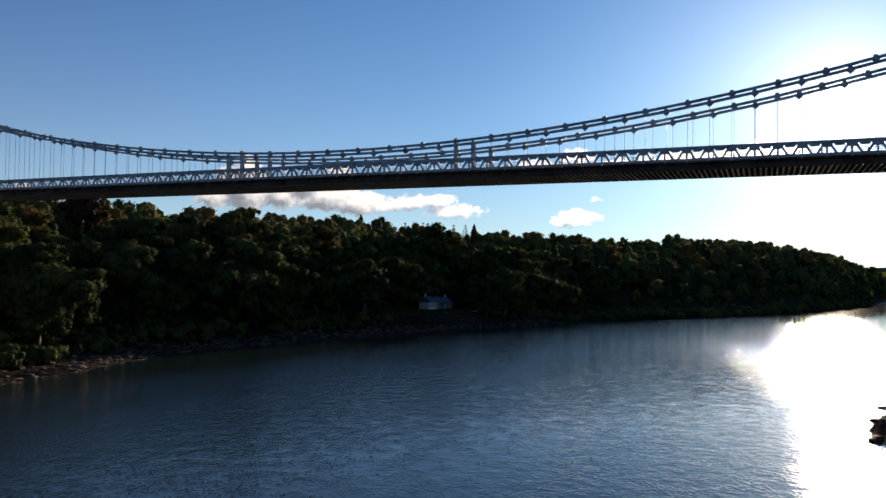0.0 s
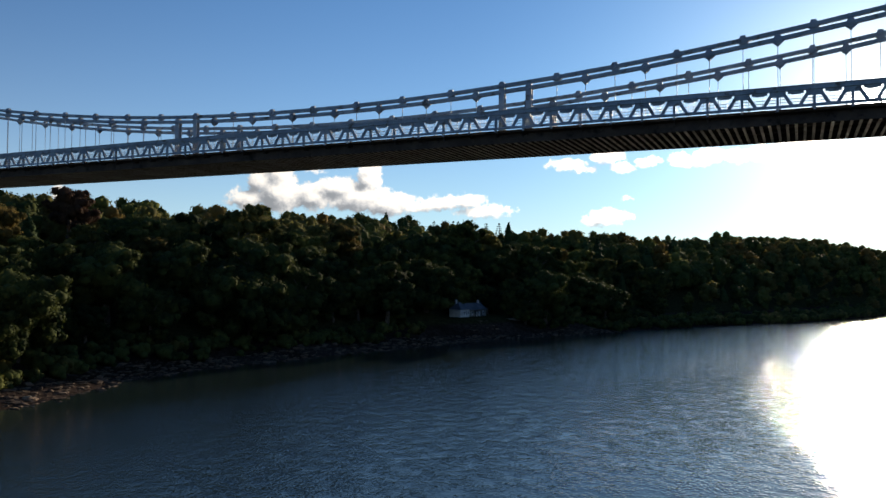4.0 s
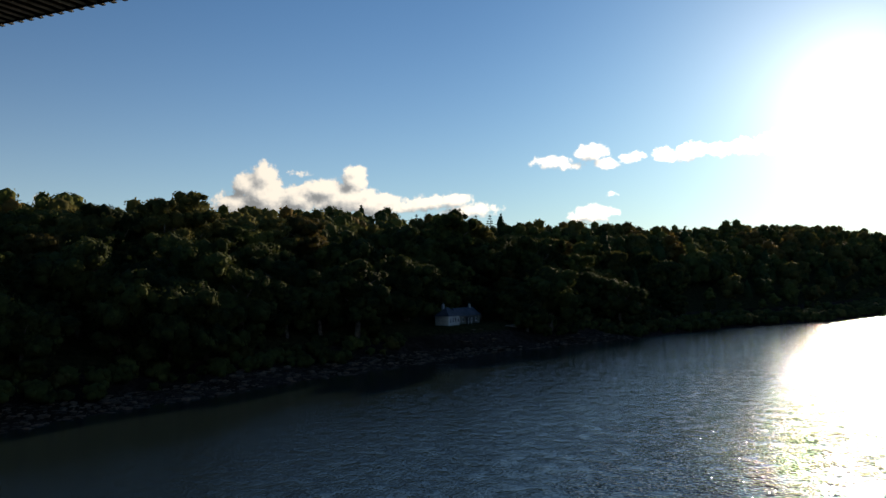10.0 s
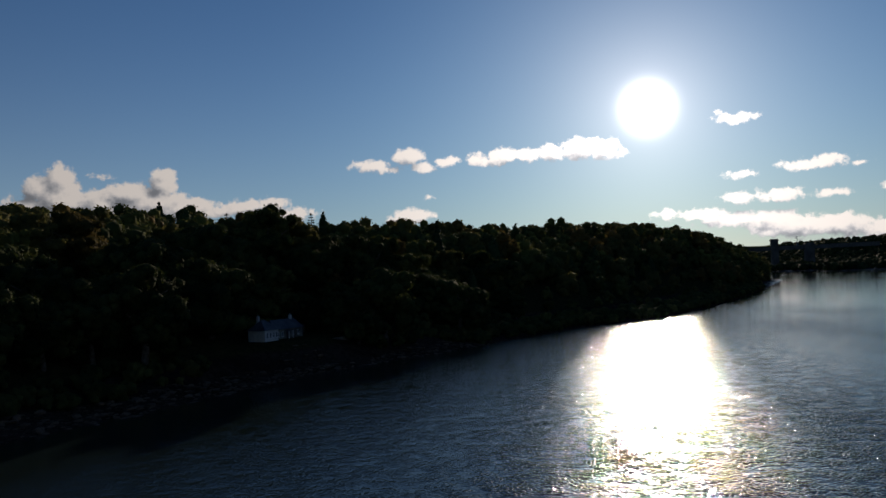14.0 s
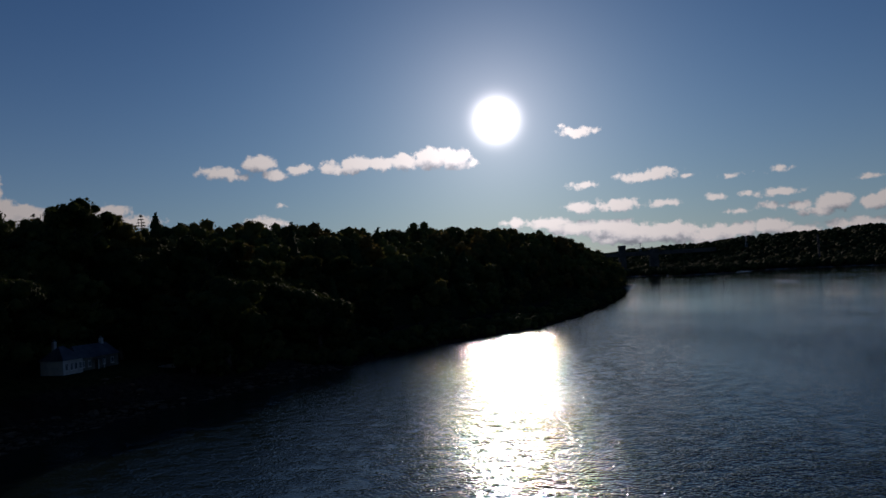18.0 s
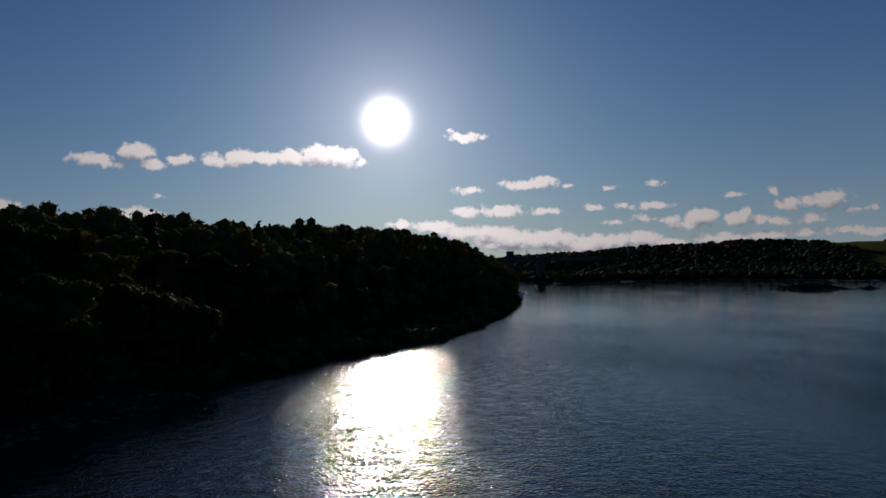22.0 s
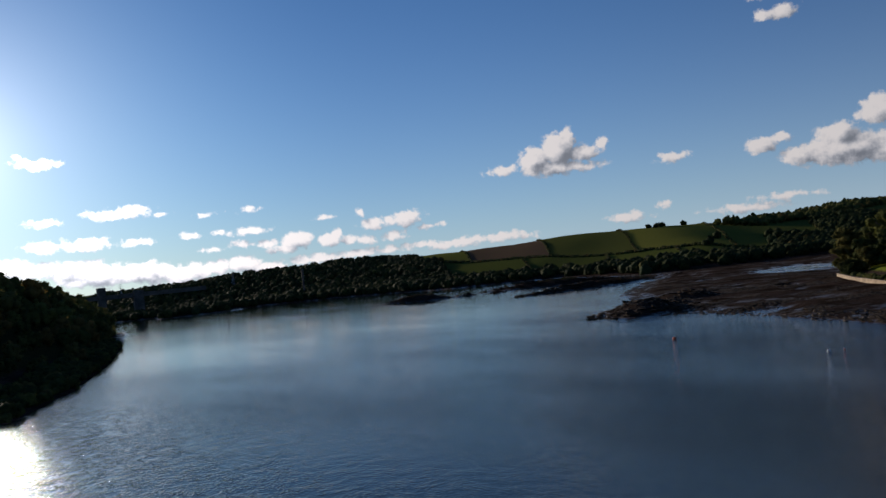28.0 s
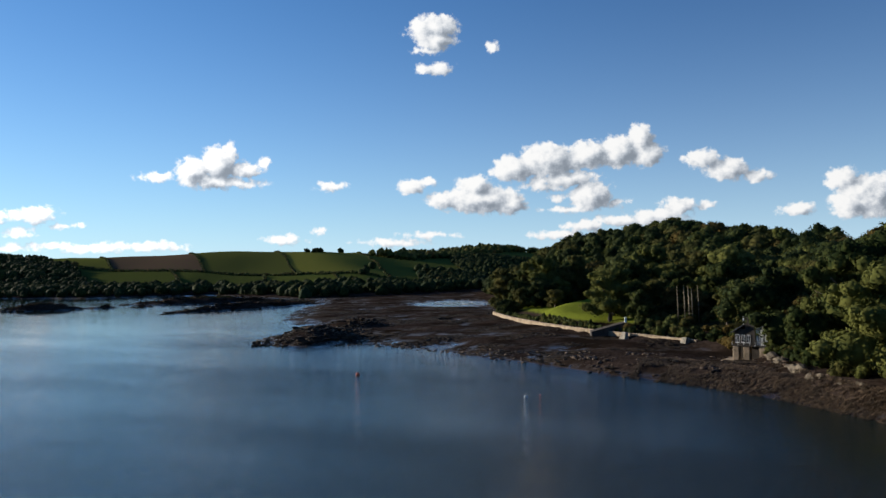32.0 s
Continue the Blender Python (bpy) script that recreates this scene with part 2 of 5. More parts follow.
# ---- materials ----
def material(name, a, b, scale=3.0, rough=0.7, metal=0.0, bump=0.3, bump_scale=None, depth=0.05, per_object=0.0, per_island=0.0, translucent=0.0, stains=None, spec=0.25, detail=6.0):
    """Two colours mixed by noise at two scales, with relief, per-object variation and optional stains."""
    m = bpy.data.materials.new(name)
    m.use_nodes = True
    n = Nodes(m.node_tree)
    at = n.add("ShaderNodeNewGeometry").outputs["Position"]
    large = n.noise(at, scale * 0.18, 3.0).outputs["Fac"]
    small = n.noise(at, scale, detail).outputs["Fac"]
    fac = n.ramp(n.math("ADD", n.math("MULTIPLY", large, 0.6), n.math("MULTIPLY", small, 0.4)), 0.38, 0.62)
    if per_object:
        rnd = n.add("ShaderNodeObjectInfo").outputs["Random"]
        fac = n.math("ADD", fac, n.math("MULTIPLY", n.math("SUBTRACT", rnd, 0.5), per_object), clamp=True)
    if per_island:
        rnd = n.add("ShaderNodeNewGeometry").outputs["Random Per Island"]
        fac = n.math("ADD", fac, n.math("MULTIPLY", n.math("SUBTRACT", rnd, 0.5), per_island), clamp=True)
    colour = n.mix(fac, (*a, 1), (*b, 1))
    if stains:
        mask = n.ramp(n.noise(at, scale * 0.5, 8.0, 0.65).outputs["Fac"], 0.52, 0.68)
        colour = n.mix(mask, colour, (*stains, 1))
    shader = n.add("ShaderNodeBsdfPrincipled")
    n.put(shader, "Base Color", colour), n.put(shader, "Roughness", n.ramp(small, 0.2, 0.8, max(rough - 0.12, 0.03), min(rough + 0.12, 1.0)))
    n.put(shader, "Metallic", metal), n.put(shader, "Specular IOR Level", spec)
    if bump:
        relief_node = n.add("ShaderNodeBump")
        n.put(relief_node, "Strength", bump), n.put(relief_node, "Distance", depth)
        n.put(relief_node, "Height", n.noise(at, bump_scale or scale * 2, 8.0, 0.6).outputs["Fac"])
        n.put(shader, "Normal", relief_node.outputs[0])
    out = shader.outputs[0]
    if translucent:
        thin = n.add("ShaderNodeBsdfTranslucent", colour)
        out = n.add("ShaderNodeMixShader", translucent, out, thin.outputs[0]).outputs[0]
    n.add("ShaderNodeOutputMaterial", out)
    return m

FOLIAGE = material("foliage", (0.022, 0.034, 0.010), (0.125, 0.132, 0.036), 0.5, 0.9, bump=0, per_object=1.0, per_island=0.12, translucent=0.32, spec=0.05, detail=2.0)
FOLIAGE_GOLD = material("autumn_foliage", (0.060, 0.054, 0.018), (0.170, 0.118, 0.036), 0.5, 0.9, bump=0, per_object=0.9, per_island=0.12, translucent=0.4, spec=0.05, detail=2.0)
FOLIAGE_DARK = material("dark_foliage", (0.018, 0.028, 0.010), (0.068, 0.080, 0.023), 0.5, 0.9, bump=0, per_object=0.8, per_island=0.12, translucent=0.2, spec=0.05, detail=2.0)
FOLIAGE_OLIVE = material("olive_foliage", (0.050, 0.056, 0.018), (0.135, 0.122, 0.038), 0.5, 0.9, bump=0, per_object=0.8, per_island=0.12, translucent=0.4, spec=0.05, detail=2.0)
CONIFER = material("conifer_foliage", (0.018, 0.034, 0.014), (0.040, 0.060, 0.022), 0.6, 0.9, bump=0, per_object=0.6, per_island=0.2, translucent=0.1, spec=0.05, detail=2.0)
BARK = material("bark", (0.07, 0.05, 0.035), (0.16, 0.13, 0.10), 6.0, 0.9, bump=0.6)
ROCK = material("weedy_rock", (0.026, 0.018, 0.012), (0.105, 0.070, 0.045), 1.1, 0.75, bump=0.8, depth=0.12, per_object=0.5, per_island=0.6, stains=(0.020, 0.018, 0.010))
PALE_ROCK = material("bare_rock", (0.12, 0.10, 0.07), (0.27, 0.22, 0.16), 1.4, 0.85, bump=0.8, depth=0.1, per_object=0.6, per_island=0.6)


# ---- the lie of the land ----
def spaced(points):
    return np.array(points, float)


LEFT_SHORE = spaced([(-70, -400), (-68, -120), (-72, -30), (-76, 8), (-79, 34), (-88, 60), (-86, 80), (-80, 112), (-69, 148), (-56, 193), (-30, 238), (0, 296), (35, 340), (62, 400), (92, 485), (128, 600), (160, 715), (190, 815), (196, 852), (170, 900), (60, 960), (-60, 1150), (-40, 1500), (-100, 4400), (-4400, 4400), (-4400, -4400), (-300, -4400)])
RIGHT_SHORE = spaced([(75, -400), (74, -60), (72, 20), (77, 48), (110, 103), (158, 147), (183, 163), (205, 171), (230, 177), (262, 196), (287, 232), (315, 264), (377, 313), (440, 335), (560, 395), (700, 470), (850, 520), (4400, 560), (4400, -4400), (300, -4400)])
MUD_SHORE = spaced([(70, 14), (76, 52), (112, 110), (162, 154), (176, 168), (187, 182), (198, 208), (212, 230), (219, 246), (233, 272), (243, 299), (231, 318), (238, 346), (262, 358), (300, 372), (345, 420), (420, 470), (500, 520), (560, 560), (640, 640), (860, 640), (900, 500), (400, 200), (200, 60)])
FAR_SHORE = spaced([(150, 1420), (240, 1335), (321, 1262), (400, 1270), (470, 1240), (585, 1180), (606, 1035), (612, 905), (700, 820), (640, 700), (600, 600), (650, 545), (800, 520), (4400, 560), (4400, 4400), (-600, 4400), (100, 1640)])


def inside(points, poly):
    """Distance to the outline of a polygon, positive within it."""
    x, y = points[:, 0], points[:, 1]
    best, within = np.full(len(x), 1e9), np.zeros(len(x), bool)
    for (ax, ay), (bx, by) in zip(poly, np.roll(poly, -1, 0)):
        dx, dy = bx - ax, by - ay
        t = np.clip(((x - ax) * dx + (y - ay) * dy) / (dx * dx + dy * dy), 0, 1)
        best = np.minimum(best, np.hypot(x - ax - t * dx, y - ay - t * dy))
        cross = (ay > y) != (by > y)
        within ^= cross & (x < dx * (y - ay) / (dy if dy else 1e-9) + ax)
    return np.where(within, best, -best)


def waves(x, y, size, seed):
    """Soft uneven ground, about -1 to 1."""
    rng = np.random.RandomState(seed)
    out = np.zeros(len(x))
    for k in range(7):
        a, p, s = rng.uniform(0, 6.3), rng.uniform(0, 6.3), size * rng.uniform(0.5, 1.6)
        out += np.sin((x * math.cos(a) + y * math.sin(a)) * 6.3 / s + p)
    return out / 3.5


def step(v, a, b):
    t = np.clip((v - a) / (b - a), 0, 1)
    return t * t * (3 - 2 * t)


# Rock banks standing out of the water: centre, half length, half width, turn, height.
REEFS = [(402, 688, 34, 13, -0.9, 5.2), (431, 664, 12, 6, -0.6, 3.4), (452, 644, 9, 5, -0.6, 3.0), (520, 640, 70, 18, -0.9, 6.0), (455, 535, 84, 12, -0.05, 4.4), (254, 330, 28, 15, 0.5, 4.4), (300, 345, 42, 17, 0.35, 3.2), (378, 1170, 65, 30, 0.1, 2.4), (73, 31, 4.5, 13, -0.1, 3.0), (288, 706, 26, 3, 1.5, 0.9)]


# Pools left on the flats: centre, half length, half width, turn, depth.
POOLS = [(353, 325, 11, 5, 0.6, 1.6), (524, 410, 66, 34, 0.5, 1.3), (322, 300, 5, 2.5, 0.6, 1.4)]


def ground_height(x, y):
    p = np.stack([x, y], -1)
    left, right, mud, far = (inside(p, s) for s in (LEFT_SHORE, RIGHT_SHORE, MUD_SHORE, FAR_SHORE))
    rough = waves(x, y, 34, 3) * 0.5 + waves(x, y, 11, 4) * 0.3
    bed = np.full(len(x), -4.0)
    # wooded mainland bank: rocky foreshore, steep slope, plateau
    top = 39 + 8 * step(left, 90, 330) + 2.5 * waves(x, y, 210, 5) - 5 * step(y, 700, 850)
    reach = 60 - 32 * step(y, 260, 600)
    hl = np.where(left < 12, left * 0.13, 1.6 + top * (1 - np.exp(-np.maximum(left - 12, 0) / reach)))
    # the point beyond the cottage rises gently from the water
    gentle = step(y, 250, 330) * (1 - step(y, 420, 600))
    slope = np.minimum(0.40 * np.maximum(left - 20, 0), (top + 10) * (1 - np.exp(-np.maximum(left - 20, 0) / 92)))
    hl = hl * (1 - gentle) + gentle * np.where(left < 12, left * 0.13, 1.6 + slope)
    hl = hl + rough * step(left, -2, 14) * 1.6
    # the near shore of the right bank
    hill = (14.5 + 7.5 * step(x, 320, 230) - 6 * step(y, 190, 300)) * step(right, 14, 115) + (14 + 6 * step(x, 460, 340)) * step(right, 75, 190) + 29 * step(x, 480, 820) * step(right, 10, 90) * step(y, 160, 300) - 10 * step(x, 240, 320) * step(x, 560, 470) * step(right, 20, 110)
    lip = 2.4 + 1.7 * step(x, 236, 208)
    hr = lip + step(right, 2, 14) * (5.8 - lip) + hill + waves(x, y, 90, 6) * 1.6 * step(right, 10, 60)
    hr = np.where(right < 0, right * 1.5 + lip, hr)
    lawn = step(np.hypot((x - 354) / 66, (y - 251) / 20), 1.25, 0.85) * step(right, 1, 8)
    hr = hr * (1 - lawn) + (5.6 + 0.055 * (x - 300)) * lawn
    # foreshore flats
    hm = np.clip(mud * (0.06 + 0.34 * step(x, 228, 205)), -4, 1.3 + 1.3 * step(x, 228, 205)) + (rough * 0.35 + waves(x, y, 26, 14) * 0.3 + waves(x, y, 60, 15) * 0.3) * step(mud, -2, 10)
    for cx, cy, ln, wd, turn, deep in POOLS:
        c, q = math.cos(turn), math.sin(turn)
        r = np.hypot(((x - cx) * c + (y - cy) * q) / ln, (-(x - cx) * q + (y - cy) * c) / wd)
        hm = hm - deep * step(r, 1.2, 0.7)
    # far bank with fields
    hf = np.where(far < 0, far * 0.2, 1.0 + np.clip(far, 0, 30) * 0.08 + 62 * step(far, 40, 640) + 22 * step(far, 700, 2600) * step(y, 900, 1300) + waves(x, y, 420, 8) * 5 * step(far, 60, 400))
    hf = hf + 17 * step(x, 1150, 1500) * step(y / np.maximum(x, 1), 0.62, 0.52) * step(far, 40, 300)
    hf = hf - 8 * step(y, 1150, 1600) * step(x, 1300, 500) * step(far, 20, 250)
    terrace = step(np.hypot((x + 75) / 14, (y - 213) / 19), 1.3, 0.9)
    hl = hl * (1 - terrace) + 6.6 * terrace
    h = np.maximum.reduce([bed, hl, np.where(right > -6, hr, -9), hm, np.where(far > -20, hf, -9)])
    for cx, cy, ln, wd, turn, up in REEFS:
        c, s = math.cos(turn), math.sin(turn)
        u, v = ((x - cx) * c + (y - cy) * s) / ln, (-(x - cx) * s + (y - cy) * c) / wd
        h = np.maximum(h, np.minimum(up * 1.5 * (1 - np.hypot(u, v)), up) + 0.8 * rough - 0.1)
    return h


def young(x, y):
    """Trees on the gentle point stay small near the water."""
    d = inside(np.stack([x, y], -1), LEFT_SHORE)
    low = step(y, 260, 300) * (1 - np.maximum(step(d, 10, 60), step(y, 420, 600)))
    return np.where(d > 0, 1 - 0.8 * low, 1.0)


def height(x, y):
    return float(ground_height(np.array([float(x)]), np.array([float(y)]))[0])


def lines(*runs):
    """Grid lines: (start, stop, spacing) runs joined."""
    out = []
    for a, b, s in runs:
        out += list(np.arange(a, b, s))
    return np.array(out + [runs[-1][1]], float)


def grid_mesh(name, xs, ys, z):
    gx, gy = np.meshgrid(xs, ys)
    gz = z(gx.ravel(), gy.ravel())
    verts = np.stack([gx.ravel(), gy.ravel(), gz], -1)
    nx, ny = len(xs), len(ys)
    i = np.arange((ny - 1) * (nx - 1))
    a = (i // (nx - 1)) * nx + i % (nx - 1)
    faces = np.stack([a, a + 1, a + nx + 1, a + nx], -1)
    me = bpy.data.meshes.new(name)
    me.from_pydata(verts.tolist(), [], faces.tolist())
    me.polygons.foreach_set("use_smooth", [True] * len(faces))
    return me


def part(name, bm, mat, parent=None, label="", smooth=False, at=None):
    """Links a bmesh (or a ready mesh) as one mesh object, under a thing or on its own."""
    if isinstance(bm, bpy.types.Mesh):
        me = bm
    else:
        me = bpy.data.meshes.new(name)
        bm.to_mesh(me)
        bm.free()
        me.polygons.foreach_set("use_smooth", [smooth] * len(me.polygons))
    if mat and not me.materials:
        me.materials.append(mat)
    ob = new(name, me)
    if at is not None:
        ob.matrix_basis = at
    if parent:
        ob.parent = parent
    if label:
        ob["label"] = label
    return ob


FIELD_X, FIELD_FAN = 942.0, (0.6, 0.757, 0.932, 1.122, 1.347, 1.52)


# ---- ground: woodland floor, shingle, mud and pasture in one sheet ----
def ground_material():
    m = bpy.data.materials.new("ground")
    m.use_nodes = True
    n = Nodes(m.node_tree)
    at = n.add("ShaderNodeNewGeometry").outputs["Position"]
    z = n.add("ShaderNodeSeparateXYZ", at).outputs[2]
    fine = n.noise(at, 0.9, 8.0, 0.65).outputs["Fac"]
    wide = n.noise(at, 0.045, 5.0, 0.6).outputs["Fac"]
    mud = n.mix(n.ramp(fine, 0.35, 0.65), (0.022, 0.016, 0.013, 1), (0.058, 0.042, 0.034, 1))
    weed = n.mix(n.ramp(wide, 0.45, 0.6), mud, (0.020, 0.014, 0.010, 1))
    soil = n.mix(n.ramp(fine, 0.3, 0.7), (0.018, 0.020, 0.008, 1), (0.045, 0.042, 0.018, 1))
    # pasture in fields that fan out from the bay, parted by hedges
    spot = n.add("ShaderNodeSeparateXYZ", at)
    fan = n.math("DIVIDE", spot.outputs[1], n.math("MAXIMUM", spot.outputs[0], 1.0))
    grass = n.mix(n.ramp(fan, 0.755, 0.76), (0.105, 0.110, 0.028, 1), (0.145, 0.143, 0.034, 1))
    grass = n.mix(n.ramp(fan, 0.93, 0.935), grass, (0.078, 0.082, 0.026, 1))
    grass = n.mix(n.ramp(fan, 1.12, 1.125), grass, (0.105, 0.066, 0.050, 1))
    grass = n.mix(n.ramp(fan, 1.345, 1.35), grass, (0.120, 0.122, 0.030, 1))
    # the lower fields are coloured darker, as lying in shade
    shaded_meadow = n.mix(n.ramp(fan, 1.0, 1.005), (0.078, 0.090, 0.024, 1), (0.064, 0.074, 0.022, 1))
    grass = n.mix(n.ramp(spot.outputs[0], FIELD_X + 2, FIELD_X), grass, shaded_meadow)
    grass = n.mix(n.ramp(n.noise(at, 0.35, 6.0).outputs["Fac"], 0.4, 0.7, 0.0, 0.4), grass, (0.08, 0.12, 0.016, 1))
    grass = n.mix(n.ramp(n.add("ShaderNodeSeparateXYZ", at).outputs[0], 450, 430), grass, n.mix(n.ramp(fine, 0.3, 0.7), (0.140, 0.170, 0.020, 1), (0.180, 0.205, 0.028, 1)))
    high = n.ramp(n.math("ADD", z, n.math("MULTIPLY", fine, 1.6)), 5.0, 6.2)
    x = n.add("ShaderNodeSeparateXYZ", at).outputs[0]
    y = n.add("ShaderNodeSeparateXYZ", at).outputs[1]
    shore_side = n.math("MAXIMUM", n.ramp(y, 330, 310), n.math("MAXIMUM", n.ramp(x, 600, 620), n.ramp(y, 740, 780)))
    open_land = n.math("MULTIPLY", n.ramp(x, 285, 300), n.math("MULTIPLY", shore_side, n.math("MAXIMUM", n.ramp(x, 500, 480), n.ramp(fan, 1.56, 1.52))))
    colour = n.mix(high, weed, n.mix(open_land, soil, grass))
    wet = n.math("MAXIMUM", n.ramp(z, 0.45, 0.12), n.math("MULTIPLY", n.ramp(z, 1.35, 0.5), n.ramp(n.noise(n.vec("MULTIPLY", at, (1.0, 1.6, 1.0)), 0.11, 5.0, 0.6).outputs["Fac"], 0.47, 0.60)))
    wet = n.math("MULTIPLY", wet, n.ramp(x, 130, 170))
    shader = n.add("ShaderNodeBsdfPrincipled")
    n.put(shader, "Base Color", colour), n.put(shader, "Roughness", n.math("SUBTRACT", 0.92, n.math("MULTIPLY", wet, 0.72))), n.put(shader, "Specular IOR Level", n.math("MULTIPLY", wet, 0.54))
    relief = n.add("ShaderNodeBump")
    n.put(relief, "Strength", 0.7), n.put(relief, "Distance", 0.25), n.put(relief, "Height", fine)
    n.put(shader, "Normal", relief.outputs[0])
    n.add("ShaderNodeOutputMaterial", shader.outputs[0])
    return m


XS = lines((-4500, -1000, 250), (-1000, -260, 40), (-260, -110, 8), (-110, -60, 3), (-60, 60, 12), (60, 290, 3), (290, 460, 6), (460, 900, 14), (900, 1700, 40), (1700, 4500, 250))
YS = lines((-4500, -500, 250), (-500, -60, 30), (-60, 260, 3.5), (260, 400, 5), (400, 760, 9), (760, 1300, 20), (1300, 2000, 50), (2000, 4500, 250))
ground = tagged(part("ground", grid_mesh("ground", XS, YS, ground_height), ground_material()), "rough ground of wooded banks, brown mudflats and green pasture", "ground", kind="structure")


# ---- water ----
def water_material():
    m = bpy.data.materials.new("water")
    m.use_nodes = True
    n = Nodes(m.node_tree)
    at = n.add("ShaderNodeNewGeometry").outputs["Position"]
    flow = n.vec("MULTIPLY", at, (1.0, 0.9, 1.0))
    chop = n.noise(n.vec("MULTIPLY", at, (1.0, 0.6, 1.0)), 3.0, 0.8, 0.5).outputs["Fac"]
    swell = n.noise(flow, 0.6, 1.0, 0.5).outputs["Fac"]
    gust = n.ramp(n.noise(n.vec("MULTIPLY", at, (1.0, 0.4, 1.0)), 0.02, 6.0, 0.62).outputs["Fac"], 0.38, 0.64)
    cats_paw = n.ramp(n.noise(at, 0.33, 3.0, 0.6).outputs["Fac"], 0.3, 0.7, 0.4, 1.9)
    spread = n.add("ShaderNodeSeparateXYZ", at)
    # away from the tide race the wind only raises fine ripples
    side = n.math("ADD", spread.outputs[0], n.math("MULTIPLY", spread.outputs[1], -0.12))
    quiet = n.math("ADD", n.math("MULTIPLY", n.ramp(spread.outputs[0], 34, 72), n.ramp(spread.outputs[1], 60, 130)), n.ramp(n.math("MULTIPLY_ADD", spread.outputs[1], 0.2, spread.outputs[0]), -4, -44), clamp=True)
    fine = n.noise(n.vec("MULTIPLY", at, (1.0, 0.8, 1.0)), 7.0, 2.5, 0.6).outputs["Fac"]
    coarse = n.math("MULTIPLY", n.math("MULTIPLY", chop, cats_paw), n.math("ADD", 0.078, n.math("MULTIPLY", gust, 0.045)))
    roll = n.math("MULTIPLY", swell, n.math("ADD", 0.045, n.math("MULTIPLY", gust, 0.040)))
    tall = n.math("ADD", n.math("MULTIPLY", n.math("ADD", coarse, roll), n.math("MULTIPLY_ADD", quiet, -0.62, 1.0)), n.math("MULTIPLY", n.math("MULTIPLY", fine, quiet), n.math("ADD", 0.022, n.math("MULTIPLY", gust, 0.022))))
    bank = n.ramp(side, -52, -88, 1.0, 0.3)
    bay = n.ramp(n.math("ADD", spread.outputs[1], n.math("MULTIPLY", spread.outputs[0], 0.5)), 290, 560, 1.0, 0.32)
    race = n.ramp(n.math("ADD", spread.outputs[0], n.math("MULTIPLY", spread.outputs[1], -0.8)), -95, -45, 0.0, 0.9)
    race = n.math("ADD", 1.0, n.math("MULTIPLY", race, n.ramp(spread.outputs[1], 40, 140)))
    lee = n.ramp(n.math("SUBTRACT", n.math("MULTIPLY", spread.outputs[0], 0.73), n.math("MULTIPLY", spread.outputs[1], 0.68)), -14, 20, 1.0, 0.4)
    calm = n.math("MULTIPLY", n.math("MULTIPLY", n.math("MULTIPLY", bank, lee), bay), race)
    relief = n.add("ShaderNodeBump")
    n.put(relief, "Strength", 1.0), n.put(relief, "Distance", 1.0), n.put(relief, "Height", n.math("MULTIPLY", tall, calm))
    shader = n.add("ShaderNodeBsdfPrincipled")
    n.put(shader, "Base Color", n.mix(gust, (0.013, 0.023, 0.021, 1), (0.014, 0.023, 0.022, 1)))
    n.put(shader, "Roughness", 0.04), n.put(shader, "IOR", 1.33)
    n.put(shader, "Normal", relief.outputs[0])
    n.add("ShaderNodeOutputMaterial", shader.outputs[0])
    return m


far_lines = lines((-4500, -900, 900), (-900, 900, 150), (900, 4500, 900))
water = tagged(part("water", grid_mesh("water", far_lines, far_lines, lambda x, y: 0 * x), water_material()), "rippled dark blue tidal water of a strait", "water", kind="structure")


# ---- trees ----
def leaf_cloud(rng, lobes, leaves, size):
    """Leaf sprays on the skins of several lobes: verts and quads."""
    centres = np.array([l[:3] for l in lobes])
    radii = np.array([l[3] for l in lobes])
    which = rng.choice(len(lobes), leaves, p=radii ** 2 / (radii ** 2).sum())
    d = rng.normal(size=(leaves, 3))
    d[:, 2] += 0.3
    d /= np.linalg.norm(d, axis=1)[:, None]
    r = radii[which] * rng.uniform(0.84, 1.07, leaves)
    pos = centres[which] + d * r[:, None] * np.array([1, 1, 0.74])
    out = d + rng.normal(scale=0.4, size=(leaves, 3))
    out /= np.linalg.norm(out, axis=1)[:, None]
    side = np.cross(out, rng.normal(size=(leaves, 3)))
    side /= np.linalg.norm(side, axis=1)[:, None]
    up = np.cross(out, side)
    s = size * rng.uniform(0.55, 1.3, leaves)[:, None]
    a, b = side * s, up * s * 0.75
    droop = out * s * 0.25
    verts = np.stack([pos - a - b * 0.6 - droop, pos + a - b * 0.3 + droop * 0.4, pos + b * 1.25 - a * 0.2 - droop * 0.4], 1).reshape(-1, 3)
    faces = np.arange(leaves * 3).reshape(-1, 3)
    return verts, faces


def lumps(rng, lobes, shrink=0.85):
    """Shaded hearts of the lobes, as low rough balls."""
    bm = bmesh.new()
    for x, y, z, r in lobes:
        got = bmesh.ops.create_icosphere(bm, subdivisions=1, radius=r * shrink)
        for v in got["verts"]:
            v.co = Vector((x, y, z)) + v.co * rng.uniform(0.8, 1.08) * 0.95
    me = bpy.data.meshes.new("tmp")
    bm.to_mesh(me)
    bm.free()
    v = np.array([q.co[:] for q in me.vertices])
    f = [tuple(q.vertices) for q in me.polygons]
    bpy.data.meshes.remove(me)
    return v, f


